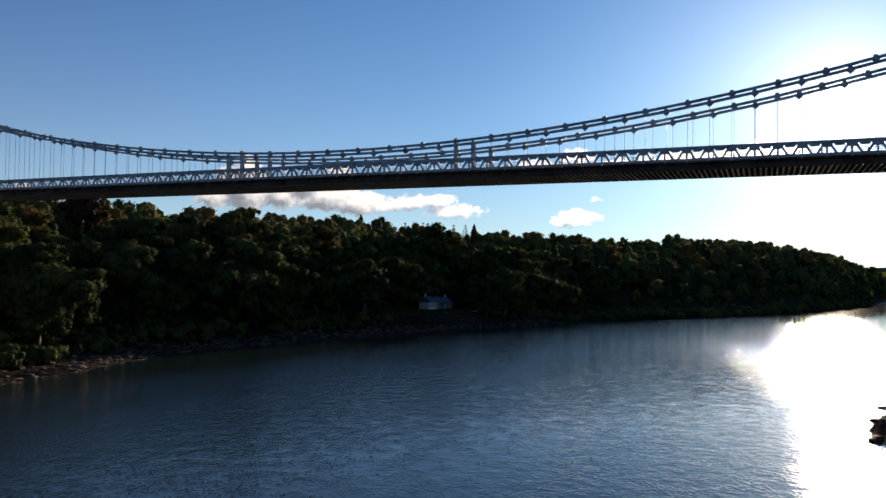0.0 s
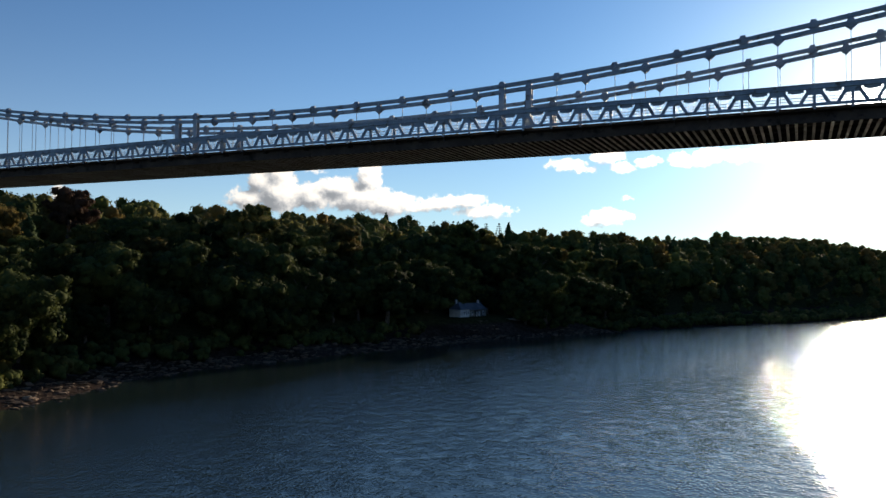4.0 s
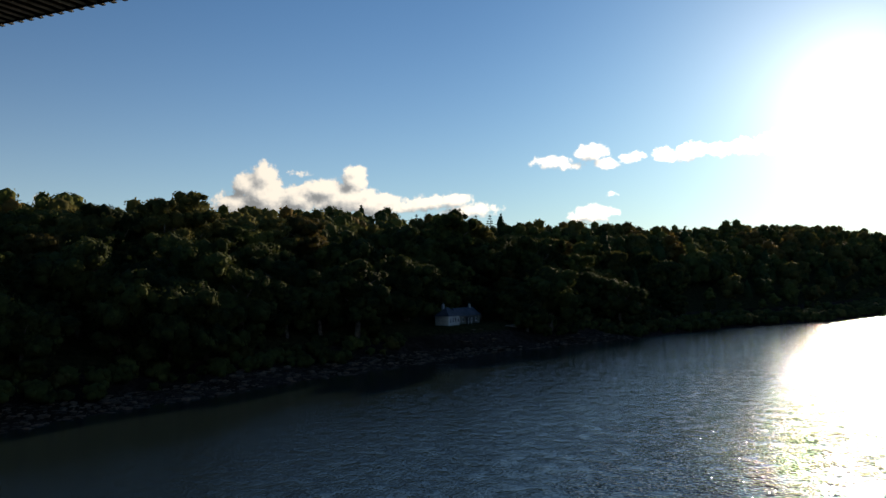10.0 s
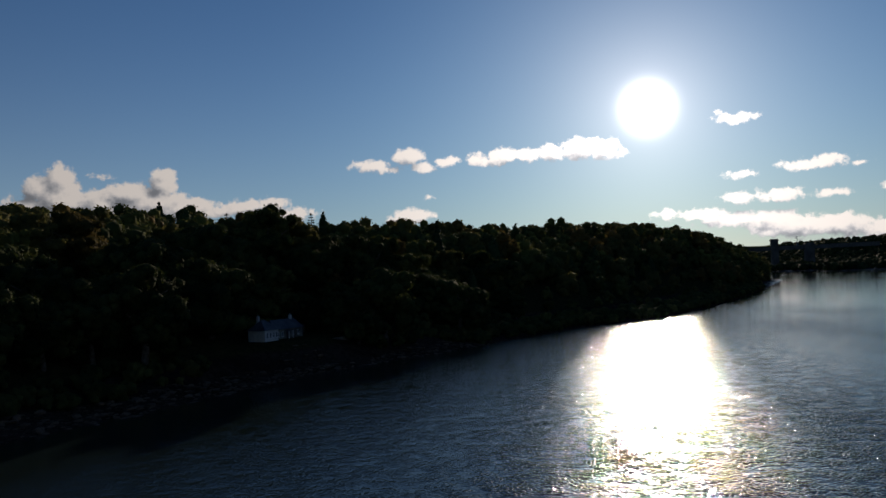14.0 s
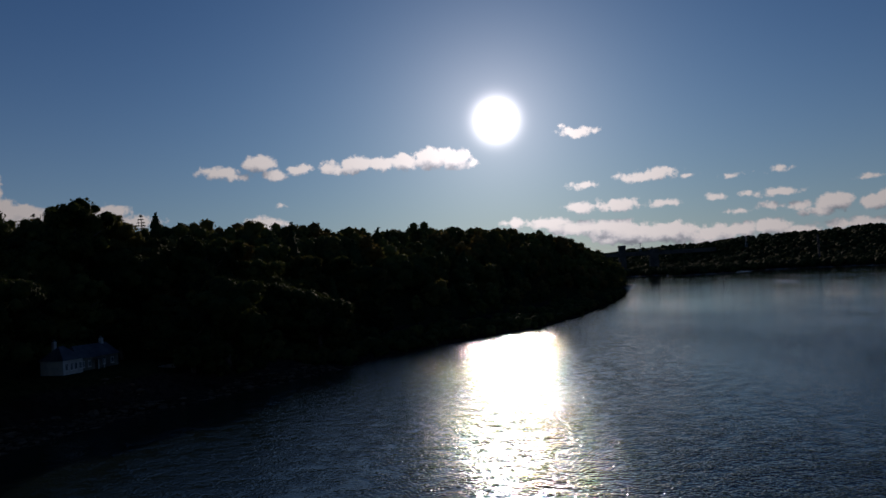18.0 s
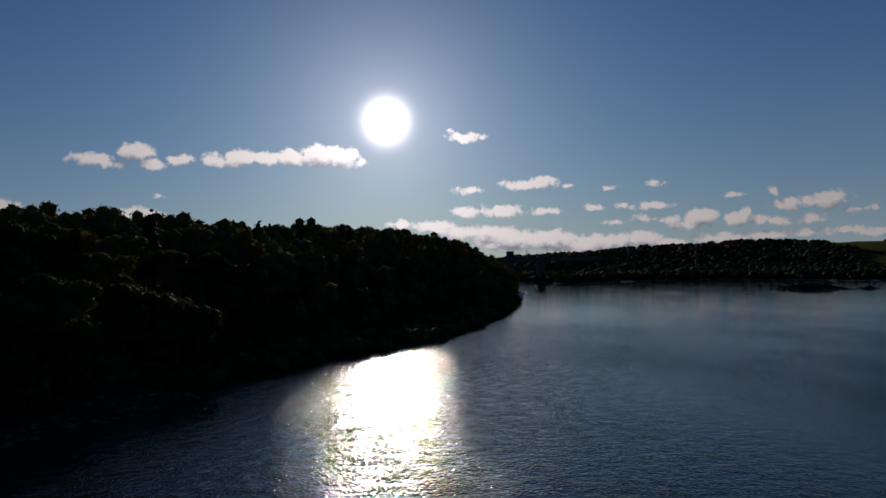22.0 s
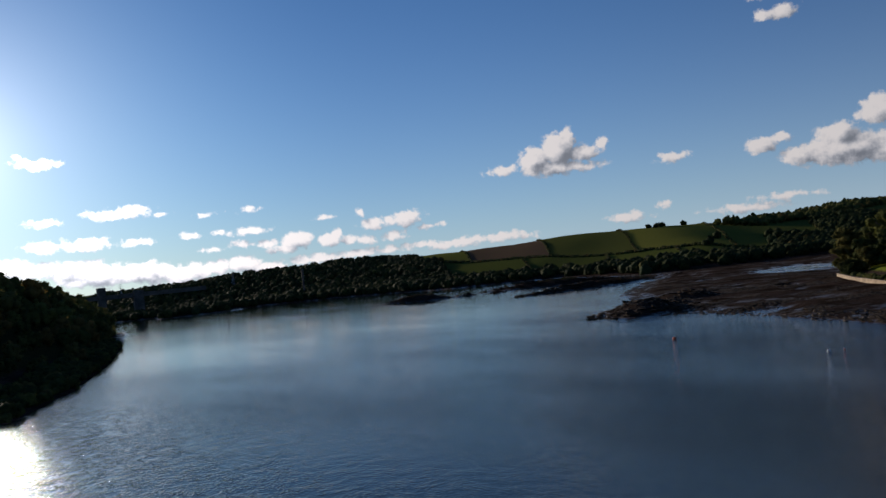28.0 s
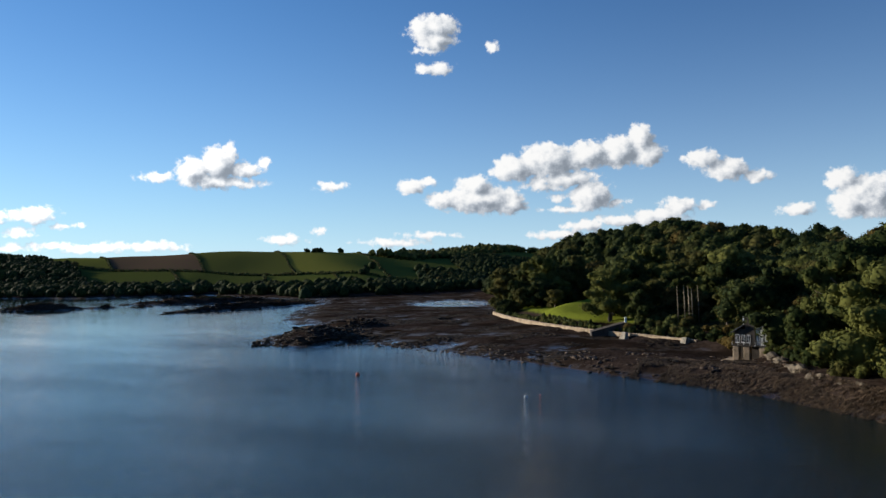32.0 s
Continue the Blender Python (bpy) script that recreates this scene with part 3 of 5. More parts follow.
def crown_lobes(rng, tall, wide, kind, some=0):
    lobes = []
    if kind == "conifer":
        for k in range(11):
            u = k / 10
            lobes.append((rng.normal() * 0.012 * wide, rng.normal() * 0.012 * wide, tall * (0.22 + 0.72 * u), wide * (0.40 * (1 - u) + 0.055)))
        return lobes
    if some:
        lobes.append((0, 0, tall * 0.53, wide * 0.43))
        for k in range(some):
            a, u = k * 2.4 + rng.uniform(-0.4, 0.4), (k + rng.uniform(0, 1)) / some
            rad = wide * 0.32 * math.sqrt(max(0.02, 1 - (1.6 * u - 0.6) ** 2)) * rng.uniform(0.8, 1.1)
            lobes.append((rad * math.cos(a), rad * math.sin(a), tall * (0.2 + 0.62 * u), wide * rng.uniform(0.15, 0.26)))
        return lobes
    # boughs in tiers round the stem, each carrying a few sprays
    lobes.append((0, 0, tall * 0.48, wide * 0.37))
    lobes.append((rng.normal() * 0.06 * wide, rng.normal() * 0.06 * wide, tall * 0.72, wide * 0.26))
    boughs = rng.randint(10, 14)
    for k in range(boughs):
        a, u = k * 2.4 + rng.uniform(-0.5, 0.5), (k + rng.uniform(0, 1)) / boughs
        rad = wide * 0.34 * math.sqrt(max(0.02, 1 - (1.55 * u - 0.55) ** 2)) * rng.uniform(0.75, 1.12)
        x, y, z, r = rad * math.cos(a), rad * math.sin(a), tall * (0.13 + 0.71 * u), wide * rng.uniform(0.17, 0.26)
        lobes.append((x, y, z, r))
        for j in range(rng.randint(2, 5)):
            b, e = a + rng.normal() * 0.9, rng.uniform(-0.3, 0.9)
            lobes.append((x + r * 0.95 * math.cos(b), y + r * 0.95 * math.sin(b), z + r * 0.6 * e, r * rng.uniform(0.35, 0.6)))
    return lobes


def crown_arrays(rng, tall, wide, kind, leaves, size, some=0):
    lobes = crown_lobes(rng, tall, wide, kind, some)
    v1, f1 = lumps(rng, lobes)
    v2, f2 = leaf_cloud(rng, lobes, leaves, size)
    return np.concatenate([v1, v2]), f1 + (f2 + len(v1)).tolist()


def raw_mesh(name, verts, faces, mat, smooth=False):
    me = bpy.data.meshes.new(name)
    me.from_pydata(np.asarray(verts).tolist(), [], faces)
    me.materials.append(mat)
    if smooth:
        me.polygons.foreach_set("use_smooth", [True] * len(me.polygons))
    return me


def tube(bm, points, radii, sides=7):
    rings = []
    for i, (p, r) in enumerate(zip(points, radii)):
        q = Vector(points[min(i + 1, len(points) - 1)]) - Vector(points[max(i - 1, 0)])
        turn = q.to_track_quat("Z", "Y").to_matrix()
        rings.append([bm.verts.new(Vector(p) + turn @ Vector((r * math.cos(6.2832 * k / sides), r * math.sin(6.2832 * k / sides), 0))) for k in range(sides)])
    for a, b in zip(rings, rings[1:]):
        for k in range(sides):
            bm.faces.new((a[k], a[(k + 1) % sides], b[(k + 1) % sides], b[k]))
    bm.faces.new(rings[0][::-1]), bm.faces.new(rings[-1])


def make_tree(seed, tall, wide, kind, mat, label):
    """One tree: a tapered trunk with limbs, and a crown. Built at the origin."""
    rng = np.random.RandomState(seed)
    tree = new("tree")
    tagged(tree, label, "tree", "trees of the wooded banks")
    bm = bmesh.new()
    lean = rng.normal(size=2) * 0.03 * tall
    tube(bm, [(0, 0, -1.2), (0, 0, 0.4), (lean[0] * 0.5, lean[1] * 0.5, tall * 0.35), (lean[0], lean[1], tall * 0.72)], [wide * 0.065, wide * 0.045, wide * 0.03, wide * 0.008], 8)
    if kind != "conifer":
        for k in range(6):
            a, u = k * 1.3 + rng.uniform(0, 0.6), rng.uniform(0.25, 0.5)
            tube(bm, [(lean[0] * u, lean[1] * u, tall * u), (wide * 0.16 * math.cos(a), wide * 0.16 * math.sin(a), tall * (u + 0.14)), (wide * 0.34 * math.cos(a), wide * 0.34 * math.sin(a), tall * (u + 0.22))], [wide * 0.022, wide * 0.015, wide * 0.005], 6)
    part("trunk", bm, BARK, tree, smooth=True)
    v, f = crown_arrays(rng, tall, wide, kind, 5200 if kind != "conifer" else 1800, wide * 0.022)
    part("crown", raw_mesh("crown", v, f, mat, True), mat, tree)
    return tree


TREES = [
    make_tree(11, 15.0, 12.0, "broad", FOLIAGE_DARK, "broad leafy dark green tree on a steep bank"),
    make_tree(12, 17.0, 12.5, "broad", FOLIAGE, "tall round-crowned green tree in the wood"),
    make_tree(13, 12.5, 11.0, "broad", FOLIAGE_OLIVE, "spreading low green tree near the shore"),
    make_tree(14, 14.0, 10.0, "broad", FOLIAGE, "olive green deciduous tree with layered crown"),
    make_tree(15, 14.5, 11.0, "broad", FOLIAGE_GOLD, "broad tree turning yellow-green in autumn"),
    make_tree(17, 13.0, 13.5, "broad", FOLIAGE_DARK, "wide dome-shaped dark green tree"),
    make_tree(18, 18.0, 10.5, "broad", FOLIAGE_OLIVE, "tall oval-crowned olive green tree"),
    make_tree(19, 12.0, 10.0, "broad", FOLIAGE_GOLD, "small rounded tree with rusty autumn leaves"),
    make_tree(16, 17.5, 8.0, "conifer", CONIFER, "dark upright conifer rising over the wood"),
]


def scatter(seed, box, gap, keep):
    """Places in a box, no two nearer than about gap, for which keep(x, y) holds."""
    rng = np.random.RandomState(seed)
    x0, x1, y0, y1 = box
    nx, ny = int((x1 - x0) / gap) + 1, int((y1 - y0) / gap) + 1
    gx, gy = np.meshgrid(np.arange(nx), np.arange(ny))
    x = x0 + (gx.ravel() + 0.5 * (gy.ravel() % 2) + rng.uniform(-0.36, 0.36, nx * ny)) * gap
    y = y0 + (gy.ravel() + rng.uniform(-0.36, 0.36, nx * ny)) * gap
    ok = keep(x, y)
    return x[ok], y[ok], ground_height(x[ok], y[ok]), rng

# ---- the suspension bridge ----
BLUE_STEEL = material("grey_blue_painted_steel", (0.23, 0.27, 0.32), (0.33, 0.37, 0.42), 2.5, 0.55, 0.0, 0.25, per_object=0.5, stains=(0.13, 0.11, 0.09))
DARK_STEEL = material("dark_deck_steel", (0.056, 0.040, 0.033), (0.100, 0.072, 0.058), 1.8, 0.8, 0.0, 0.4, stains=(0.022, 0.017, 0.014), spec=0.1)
# Pale base colour holds the glare thrown up from the water; rusty stains on top.
TROUGH = material("glare_lit_trough_steel", (0.36, 0.32, 0.27), (0.55, 0.50, 0.43), 1.6, 0.7, 0.0, 0.35, per_object=0.7, stains=(0.16, 0.10, 0.06))
STONE = material("grey_limestone", (0.20, 0.19, 0.17), (0.34, 0.32, 0.29), 0.9, 0.9, 0.0, 0.6, stains=(0.10, 0.10, 0.09))
ASPHALT = material("asphalt", (0.04, 0.04, 0.042), (0.06, 0.06, 0.06), 4.0, 0.9)
NEAR_Y, FAR_Y, NEAR_TRUSS, FAR_TRUSS = 0.0, 7.0, -1.54, 8.54
PANEL, PANELS = 2.44, 36
TOP_Z, LOW_Z, SAG = 38.45, 37.93, 0.0016


def box(bm, x0, x1, y0, y1, z0, z1, bevel=0.0):
    got = bmesh.ops.create_cube(bm, size=1.0)
    for v in got["verts"]:
        v.co = Vector((x0 + (v.co.x + 0.5) * (x1 - x0), y0 + (v.co.y + 0.5) * (y1 - y0), z0 + (v.co.z + 0.5) * (z1 - z0)))
    if bevel:
        edges = list({e for v in got["verts"] for e in v.link_edges})
        bmesh.ops.bevel(bm, geom=edges, offset=bevel, segments=1, affect="EDGES")
    return bm


def bar(bm, a, b, wide, deep, bevel=0.0):
    """A straight bar from a to b, in the plane of x and z."""
    a, b = Vector(a), Vector(b)
    n = len(bm.verts)
    box(bm, -0.5 * (b - a).length, 0.5 * (b - a).length, -deep / 2, deep / 2, -wide / 2, wide / 2, bevel)
    bm.verts.ensure_lookup_table()
    ang = math.atan2(b.z - a.z, b.x - a.x)
    m = Matrix.Translation((a + b) / 2) @ Matrix.Rotation(-ang, 4, "Y")
    for v in bm.verts[n:]:
        v.co = m @ v.co
    return bm


def disc(bm, x, z, r, y0, y1, sides=14):
    n = len(bm.verts)
    bmesh.ops.create_cone(bm, cap_ends=True, segments=sides, radius1=r, radius2=r, depth=y1 - y0, matrix=Matrix.Translation((x, (y0 + y1) / 2, z)) @ Matrix.Rotation(math.pi / 2, 4, "X"))
    return bm


def ready(name, bm, mat, smooth=False):
    me = bpy.data.meshes.new(name)
    bm.to_mesh(me)
    bm.free()
    me.materials.append(mat)
    return me


bridge = tagged(new("suspension_bridge"), "grey-blue steel chain suspension bridge high over the water", "bridge")

# Meshes shared by the repeated parts.
link = bmesh.new()
for y in (-0.13, 0.0, 0.13):
    box(link, -2.44, 2.44, y - 0.04, y + 0.04, -0.15, 0.15, 0.015)
box(link, -2.30, 2.30, -0.19, 0.19, 0.10, 0.15, 0.01)
link_me = ready("chain_link", link, BLUE_STEEL)
pin = bmesh.new()
disc(pin, 0, 0, 0.30, -0.24, 0.24, 18), disc(pin, 0, 0, 0.14, -0.33, 0.33, 12)
box(pin, -0.22, 0.22, -0.20, 0.20, -0.02, 0.36, 0.06)
pin_me = ready("chain_pin", pin, BLUE_STEEL)
saddle = bmesh.new()
bar(saddle, (-0.36, 0, -0.06), (-0.06, 0, -0.34), 0.22, 0.30, 0.03), bar(saddle, (0.36, 0, -0.06), (0.06, 0, -0.34), 0.22, 0.30, 0.03)
box(saddle, -0.10, 0.10, -0.12, 0.12, -0.50, -0.10, 0.03)
saddle_me = ready("hanger_saddle", saddle, BLUE_STEEL)
rod = bmesh.new()
box(rod, -0.024, 0.024, -0.024, 0.024, 0.0, 1.0, 0.006)
rod_me = ready("hanger_rod", rod, BLUE_STEEL)
socket = bmesh.new()
box(socket, -0.075, 0.075, -0.075, 0.075, 0.0, 0.42, 0.025)
socket_me = ready("rod_socket", socket, BLUE_STEEL)
upright = bmesh.new()
box(upright, -0.09, 0.09, -0.10, -0.08, 34.60, 36.05), box(upright, -0.09, 0.09, 0.06, 0.08, 34.72, 36.05), box(upright, -0.012, 0.012, -0.085, 0.065, 34.66, 36.05)
upright_me = ready("truss_vertical", upright, BLUE_STEEL)
brace = bmesh.new()
bar(brace, (0.38, 0, 35.95), (0.96, 0, 34.96), 0.24, 0.14, 0.01)
brace_me = ready("truss_diagonal", brace, BLUE_STEEL)
gusset = bmesh.new()
box(gusset, -0.58, 0.58, -0.095, 0.075, 35.66, 36.06, 0.0)
for v in gusset.verts:
    if v.co.z < 35.8:
        v.co.x *= 0.72
gusset_me = ready("gusset_plate", gusset, BLUE_STEEL)
cover = bmesh.new()
box(cover, -0.52, 0.52, -0.05, 0.03, 35.86, 36.06, 0.0), box(cover, -0.34, 0.34, -0.045, 0.025, 35.80, 35.88, 0.0)
cover_me = ready("splice_cover", cover, BLUE_STEEL)
foot = bmesh.new()
box(foot, -0.36, 0.36, -0.09, 0.07, 34.98, 35.08, 0.0)
foot_me = ready("foot_plate", foot, BLUE_STEEL)
rail = bmesh.new()
for k in range(20):
    x = -1.22 + 2.44 * (k + 0.5) / 20
    box(rail, x - 0.010, x + 0.010, 0.20, 0.22, 35.0, 36.1)
for z in (35.08, 35.30, 35.52):
    box(rail, -1.22, 1.22, 0.19, 0.23, z - 0.02, z + 0.02)
rail_me = ready("railing_panel", rail, BLUE_STEEL)
chord = bmesh.new()
box(chord, -1.219, 1.219, -0.20, 0.14, 36.05, 36.36, 0.015), box(chord, -1.219, 1.219, -0.26, 0.20, 36.36, 36.42, 0.01)
chord_me = ready("top_chord", chord, BLUE_STEEL)
low_chord = bmesh.new()
box(low_chord, -1.219, 1.219, -0.14, 0.10, 34.86, 35.02, 0.012), box(low_chord, -1.219, 1.219, -0.20, -0.14, 34.80, 34.90, 0.01)
low_chord_me = ready("bottom_chord", low_chord, BLUE_STEEL)
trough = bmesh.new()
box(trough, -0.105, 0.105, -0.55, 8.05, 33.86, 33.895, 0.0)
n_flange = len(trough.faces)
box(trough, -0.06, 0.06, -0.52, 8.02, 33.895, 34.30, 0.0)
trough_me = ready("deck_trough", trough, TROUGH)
# flanges take the glare-lightened colour, webs above them the dark one
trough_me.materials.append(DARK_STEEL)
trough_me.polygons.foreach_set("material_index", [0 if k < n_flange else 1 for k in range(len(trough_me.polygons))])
bracket = bmesh.new()
bar(bracket, (-0.75, 0, 0.36), (0.75, 0, 0.36), 0.22, 0.12), bar(bracket, (-0.75, 0, 0.05), (0.62, 0, 0.30), 0.14, 0.10)
bracket_me = ready("footway_bracket", bracket, DARK_STEEL)

for side, (plane, truss, out) in enumerate(((NEAR_Y, NEAR_TRUSS, 1), (FAR_Y, FAR_TRUSS, -1))):
    turn = Matrix.Rotation(math.pi if out < 0 else 0, 4, "Z")
    for k in range(-PANELS, PANELS + 1):
        x = k * PANEL
        at = Matrix.Translation((x, truss, 0)) @ turn
        upper = k % 2 != 0
        z = (TOP_Z if upper else LOW_Z) + SAG * x * x
        here = Matrix.Translation((x, plane, z))
        tilt = math.atan(2 * SAG * x)
        knot = part("chain_pin", pin_me, None, bridge, at=here)
        part("truss_vertical", upright_me, None, bridge, at=at)
        part("gusset_plate", gusset_me, None, bridge, at=at)
        part("foot_plate", foot_me, None, bridge, at=Matrix.Translation((x + 1.22, truss, 0)) @ turn)
        part("truss_diagonal", brace_me, None, bridge, at=at)
        part("truss_diagonal", brace_me, None, bridge, at=at @ Matrix.Scale(-1, 4, (1, 0, 0)))
        if abs(k) not in (7, 8):
            part("hanger_saddle", saddle_me, None, bridge, at=here)
            part("hanger_rod", rod_me, None, bridge, at=Matrix.Translation((x, plane, 34.9)) @ Matrix.Diagonal((1, 1, z - 0.5 - 34.9, 1)))
            part("rod_socket", socket_me, None, bridge, at=Matrix.Translation((x, plane, 36.3)))
        else:
            post = bmesh.new()
            box(post, -0.26, 0.26, -0.24, -0.16, 0, z - 34.9 + 0.1, 0.01), box(post, -0.26, 0.26, 0.16, 0.24, 0, z - 34.9 + 0.1, 0.01), box(post, -0.24, -0.18, -0.17, 0.17, 0, z - 34.9, 0.0)
            bmesh.ops.create_cone(post, cap_ends=True, segments=16, radius1=0.27, radius2=0.27, depth=0.50, matrix=Matrix.Translation((0, 0, z - 34.9 + 0.1)) @ Matrix.Rotation(math.pi / 2, 4, "X"))
            part("chain_post", post, BLUE_STEEL, bridge, at=Matrix.Translation((x, plane, 34.9)))
        if k < PANELS:
            mid = Matrix.Translation((x + PANEL / 2, truss, 0)) @ turn
            for name, me in (("top_chord", chord_me), ("bottom_chord", low_chord_me), ("splice_cover", cover_me), ("railing_panel", rail_me)):
                part(name, me, None, bridge, at=mid)
            part("footway_bracket", bracket_me, None, bridge, at=Matrix.Translation((x, plane + (-0.75 if out > 0 else 0.75), 34.25)) @ turn @ Matrix.Rotation(math.pi / 2, 4, "Z"))
        if k + 2 <= PANELS:
            x2 = x + 2 * PANEL
            z2 = (TOP_Z if upper else LOW_Z) + SAG * x2 * x2
            length = math.hypot(x2 - x, z2 - z)
            m = Matrix.Translation(((x + x2) / 2, plane, (z + z2) / 2)) @ Matrix.Rotation(-math.atan2(z2 - z, x2 - x), 4, "Y") @ Matrix.Diagonal((length / 4.88, 1, 1, 1))
            part("chain_link", link_me, None, bridge, at=m)
span = PANELS * PANEL
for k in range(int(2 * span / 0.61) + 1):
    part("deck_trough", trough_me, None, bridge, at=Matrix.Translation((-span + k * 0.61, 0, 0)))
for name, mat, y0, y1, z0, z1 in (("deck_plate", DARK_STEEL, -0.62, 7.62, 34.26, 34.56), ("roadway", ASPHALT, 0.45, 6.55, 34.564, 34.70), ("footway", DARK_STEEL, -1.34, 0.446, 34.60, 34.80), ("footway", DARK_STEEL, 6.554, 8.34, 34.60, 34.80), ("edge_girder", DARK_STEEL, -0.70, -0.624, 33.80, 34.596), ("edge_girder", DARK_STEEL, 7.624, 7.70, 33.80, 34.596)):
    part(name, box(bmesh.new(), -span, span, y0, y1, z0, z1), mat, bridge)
for y in (1.1, 3.5, 5.9):
    part("stringer", box(bmesh.new(), -span, span, y - 0.06, y + 0.06, 33.95, 34.25), DARK_STEEL, bridge)
for s in (-1, 1):
    tower = bmesh.new()
    for y0, y1 in ((-2.6, -0.6), (2.6, 4.4), (7.6, 9.6)):
        box(tower, s * 91 - 3.2, s * 91 + 3.2, y0, y1, 34, 47.5, 0.15)
    box(tower, s * 91 - 3.6, s * 91 + 3.6, -3.0, 10.0, -3, 33.7, 0.2), box(tower, s * 91 - 3.3, s * 91 + 3.3, -2.7, 9.7, 47.5, 52.5, 0.2), box(tower, s * 91 - 4.0, s * 91 + 4.0, -3.3, 10.3, 33.2, 34.0, 0.1)
    part("stone_tower", tower, STONE, bridge, "pale limestone tower carrying the chains")

# ---- rocks ----
def rock_mesh(seed, mat, subdiv=2):
    rng = np.random.RandomState(seed)
    bm = bmesh.new()
    bmesh.ops.create_icosphere(bm, subdivisions=subdiv, radius=1.0)
    off = Vector(rng.uniform(0, 50, 3))
    for v in bm.verts:
        n = noise.noise(v.co * 0.9 + off) * 0.5 + noise.noise(v.co * 2.3 + off) * 0.22
        n += (0.16 * abs(noise.noise(v.co * 5.1 + off)) if subdiv > 2 else 0)
        v.co = Vector((v.co.x * 1.35, v.co.y * 0.9, v.co.z * 0.5)) * (1 + n + rng.uniform(-0.16, 0.16) * (0.5 if subdiv > 2 else 1))
        v.co.z = max(v.co.z, -0.42)
    return ready("boulder", bm, mat)


def left_beach(x, y):
    d = inside(np.stack([x, y], -1), LEFT_SHORE)
    return (d > -2.5) & (d < 11) & (y > -20) & (y < 250)


def right_beach(x, y):
    p = np.stack([x, y], -1)
    m, r = inside(p, MUD_SHORE), inside(p, RIGHT_SHORE)
    near_house = (m > -1.5) & (r < 2) & (x > 60) & (x < 232) & (y > 10) & (waves(x, y, 13, 47) + 0.5 * waves(x, y, 4, 48) > 0.12)
    edge = (m > -1) & (m < 5) & (x >= 215) & (x < 300) & (r < 0)
    spit = np.hypot((x - 256) / 30, (y - 333) / 15) < 1
    return near_house | edge | spit


def reef_rocks(x, y):
    h = ground_height(x, y)
    d = inside(np.stack([x, y], -1), MUD_SHORE)
    return (h > -0.4) & ((d < 3) | (h > 1.7)) & (inside(np.stack([x, y], -1), FAR_SHORE) < -5) & (inside(np.stack([x, y], -1), RIGHT_SHORE) < -3)


ROCKS = [rock_mesh(40 + k, ROCK) for k in range(5)]
STRAND_ROCK = material("brown_strand_rock", (0.040, 0.028, 0.020), (0.150, 0.102, 0.070), 1.2, 0.85, bump=0.9, depth=0.14, per_object=0.5, per_island=0.7, stains=(0.030, 0.026, 0.014), spec=0.1)
STRAND = [rock_mesh(40 + k, STRAND_ROCK) for k in range(5)]
# Weedy rock again, with the shade of its sunless side put into the colour.
DARK_ROCK = material("shaded_weed_rock", (0.012, 0.009, 0.006), (0.052, 0.034, 0.022), 1.3, 0.9, bump=0.8, depth=0.12, per_object=0.5, per_island=0.6, spec=0.05)
SPIT = [rock_mesh(45 + k, DARK_ROCK) for k in range(4)]
CLIFF_STONE = material("cliff_stone", (0.075, 0.062, 0.045), (0.20, 0.165, 0.12), 1.2, 0.9, bump=0.9, depth=0.15, per_object=0.7, stains=(0.03, 0.026, 0.016))
CLIFFS = [rock_mesh(60 + k, CLIFF_STONE, 3) for k in range(3)]


def boulders(seed, box_, gap, keep, size, most, label, group, pale=0.0, shapes=ROCKS, heap=ROCK):
    """Single boulders, and the rest of them as one heap."""
    x, y, z, rng = scatter(seed, box_, gap, keep)
    order = rng.permutation(len(x))
    for i in order[:most]:
        s = size * rng.uniform(0.7, 1.7)
        me = CLIFFS[rng.randint(3)] if rng.uniform() < pale else shapes[rng.randint(len(shapes))]
        tagged(part("boulder", me, None, at=pose(x[i], y[i], z[i] + 0.12 * s, rng.uniform(-8, 8), rng.uniform(-8, 8), rng.uniform(0, 360)) @ Matrix.Diagonal((s, s, s * rng.uniform(0.7, 1.3), 1))), label, "rock", group)
    rest = order[most:]
    if len(rest):
        forms = []
        for k in range(4):
            me = rock_mesh(80 + k, heap, 1)
            forms.append((np.array([v.co[:] for v in me.vertices]), [tuple(p.vertices) for p in me.polygons]))
            bpy.data.meshes.remove(me)
        vs, fs, base = [], [], 0
        for i in rest:
            v, f = forms[rng.randint(4)]
            a, s = rng.uniform(0, 6.3), size * (0.28 + 1.5 * rng.uniform() ** 3)
            c, n = math.cos(a), math.sin(a)
            vs.append(np.stack([(v[:, 0] * c - v[:, 1] * n) * s + x[i], (v[:, 0] * n + v[:, 1] * c) * s + y[i], v[:, 2] * s * rng.uniform(0.4, 0.9) + z[i] + 0.05 * s], -1))
            fs += [tuple(q + base for q in face) for face in f]
            base += len(v)
        tagged(part("shore_rocks", raw_mesh("shore_rocks", np.concatenate(vs), fs, heap), None), label + " in a heap", "rocks", kind="stuff")


boulders(51, (-110, 0, -20, 250), 1.15, left_beach, 0.55, 120, "dark wet shore boulder below the wood", "boulders of the wooded shore", 0.04, STRAND, STRAND_ROCK)
boulders(52, (60, 300, 10, 352), 1.25, right_beach, 0.42, 130, "weed-covered brown boulder on the foreshore", "boulders of the muddy shore", 0.02)
boulders(53, (330, 600, 520, 730), 2.4, reef_rocks, 1.1, 30, "dark reef rock standing out of the water", "reef rocks", 0.0, SPIT, DARK_ROCK)


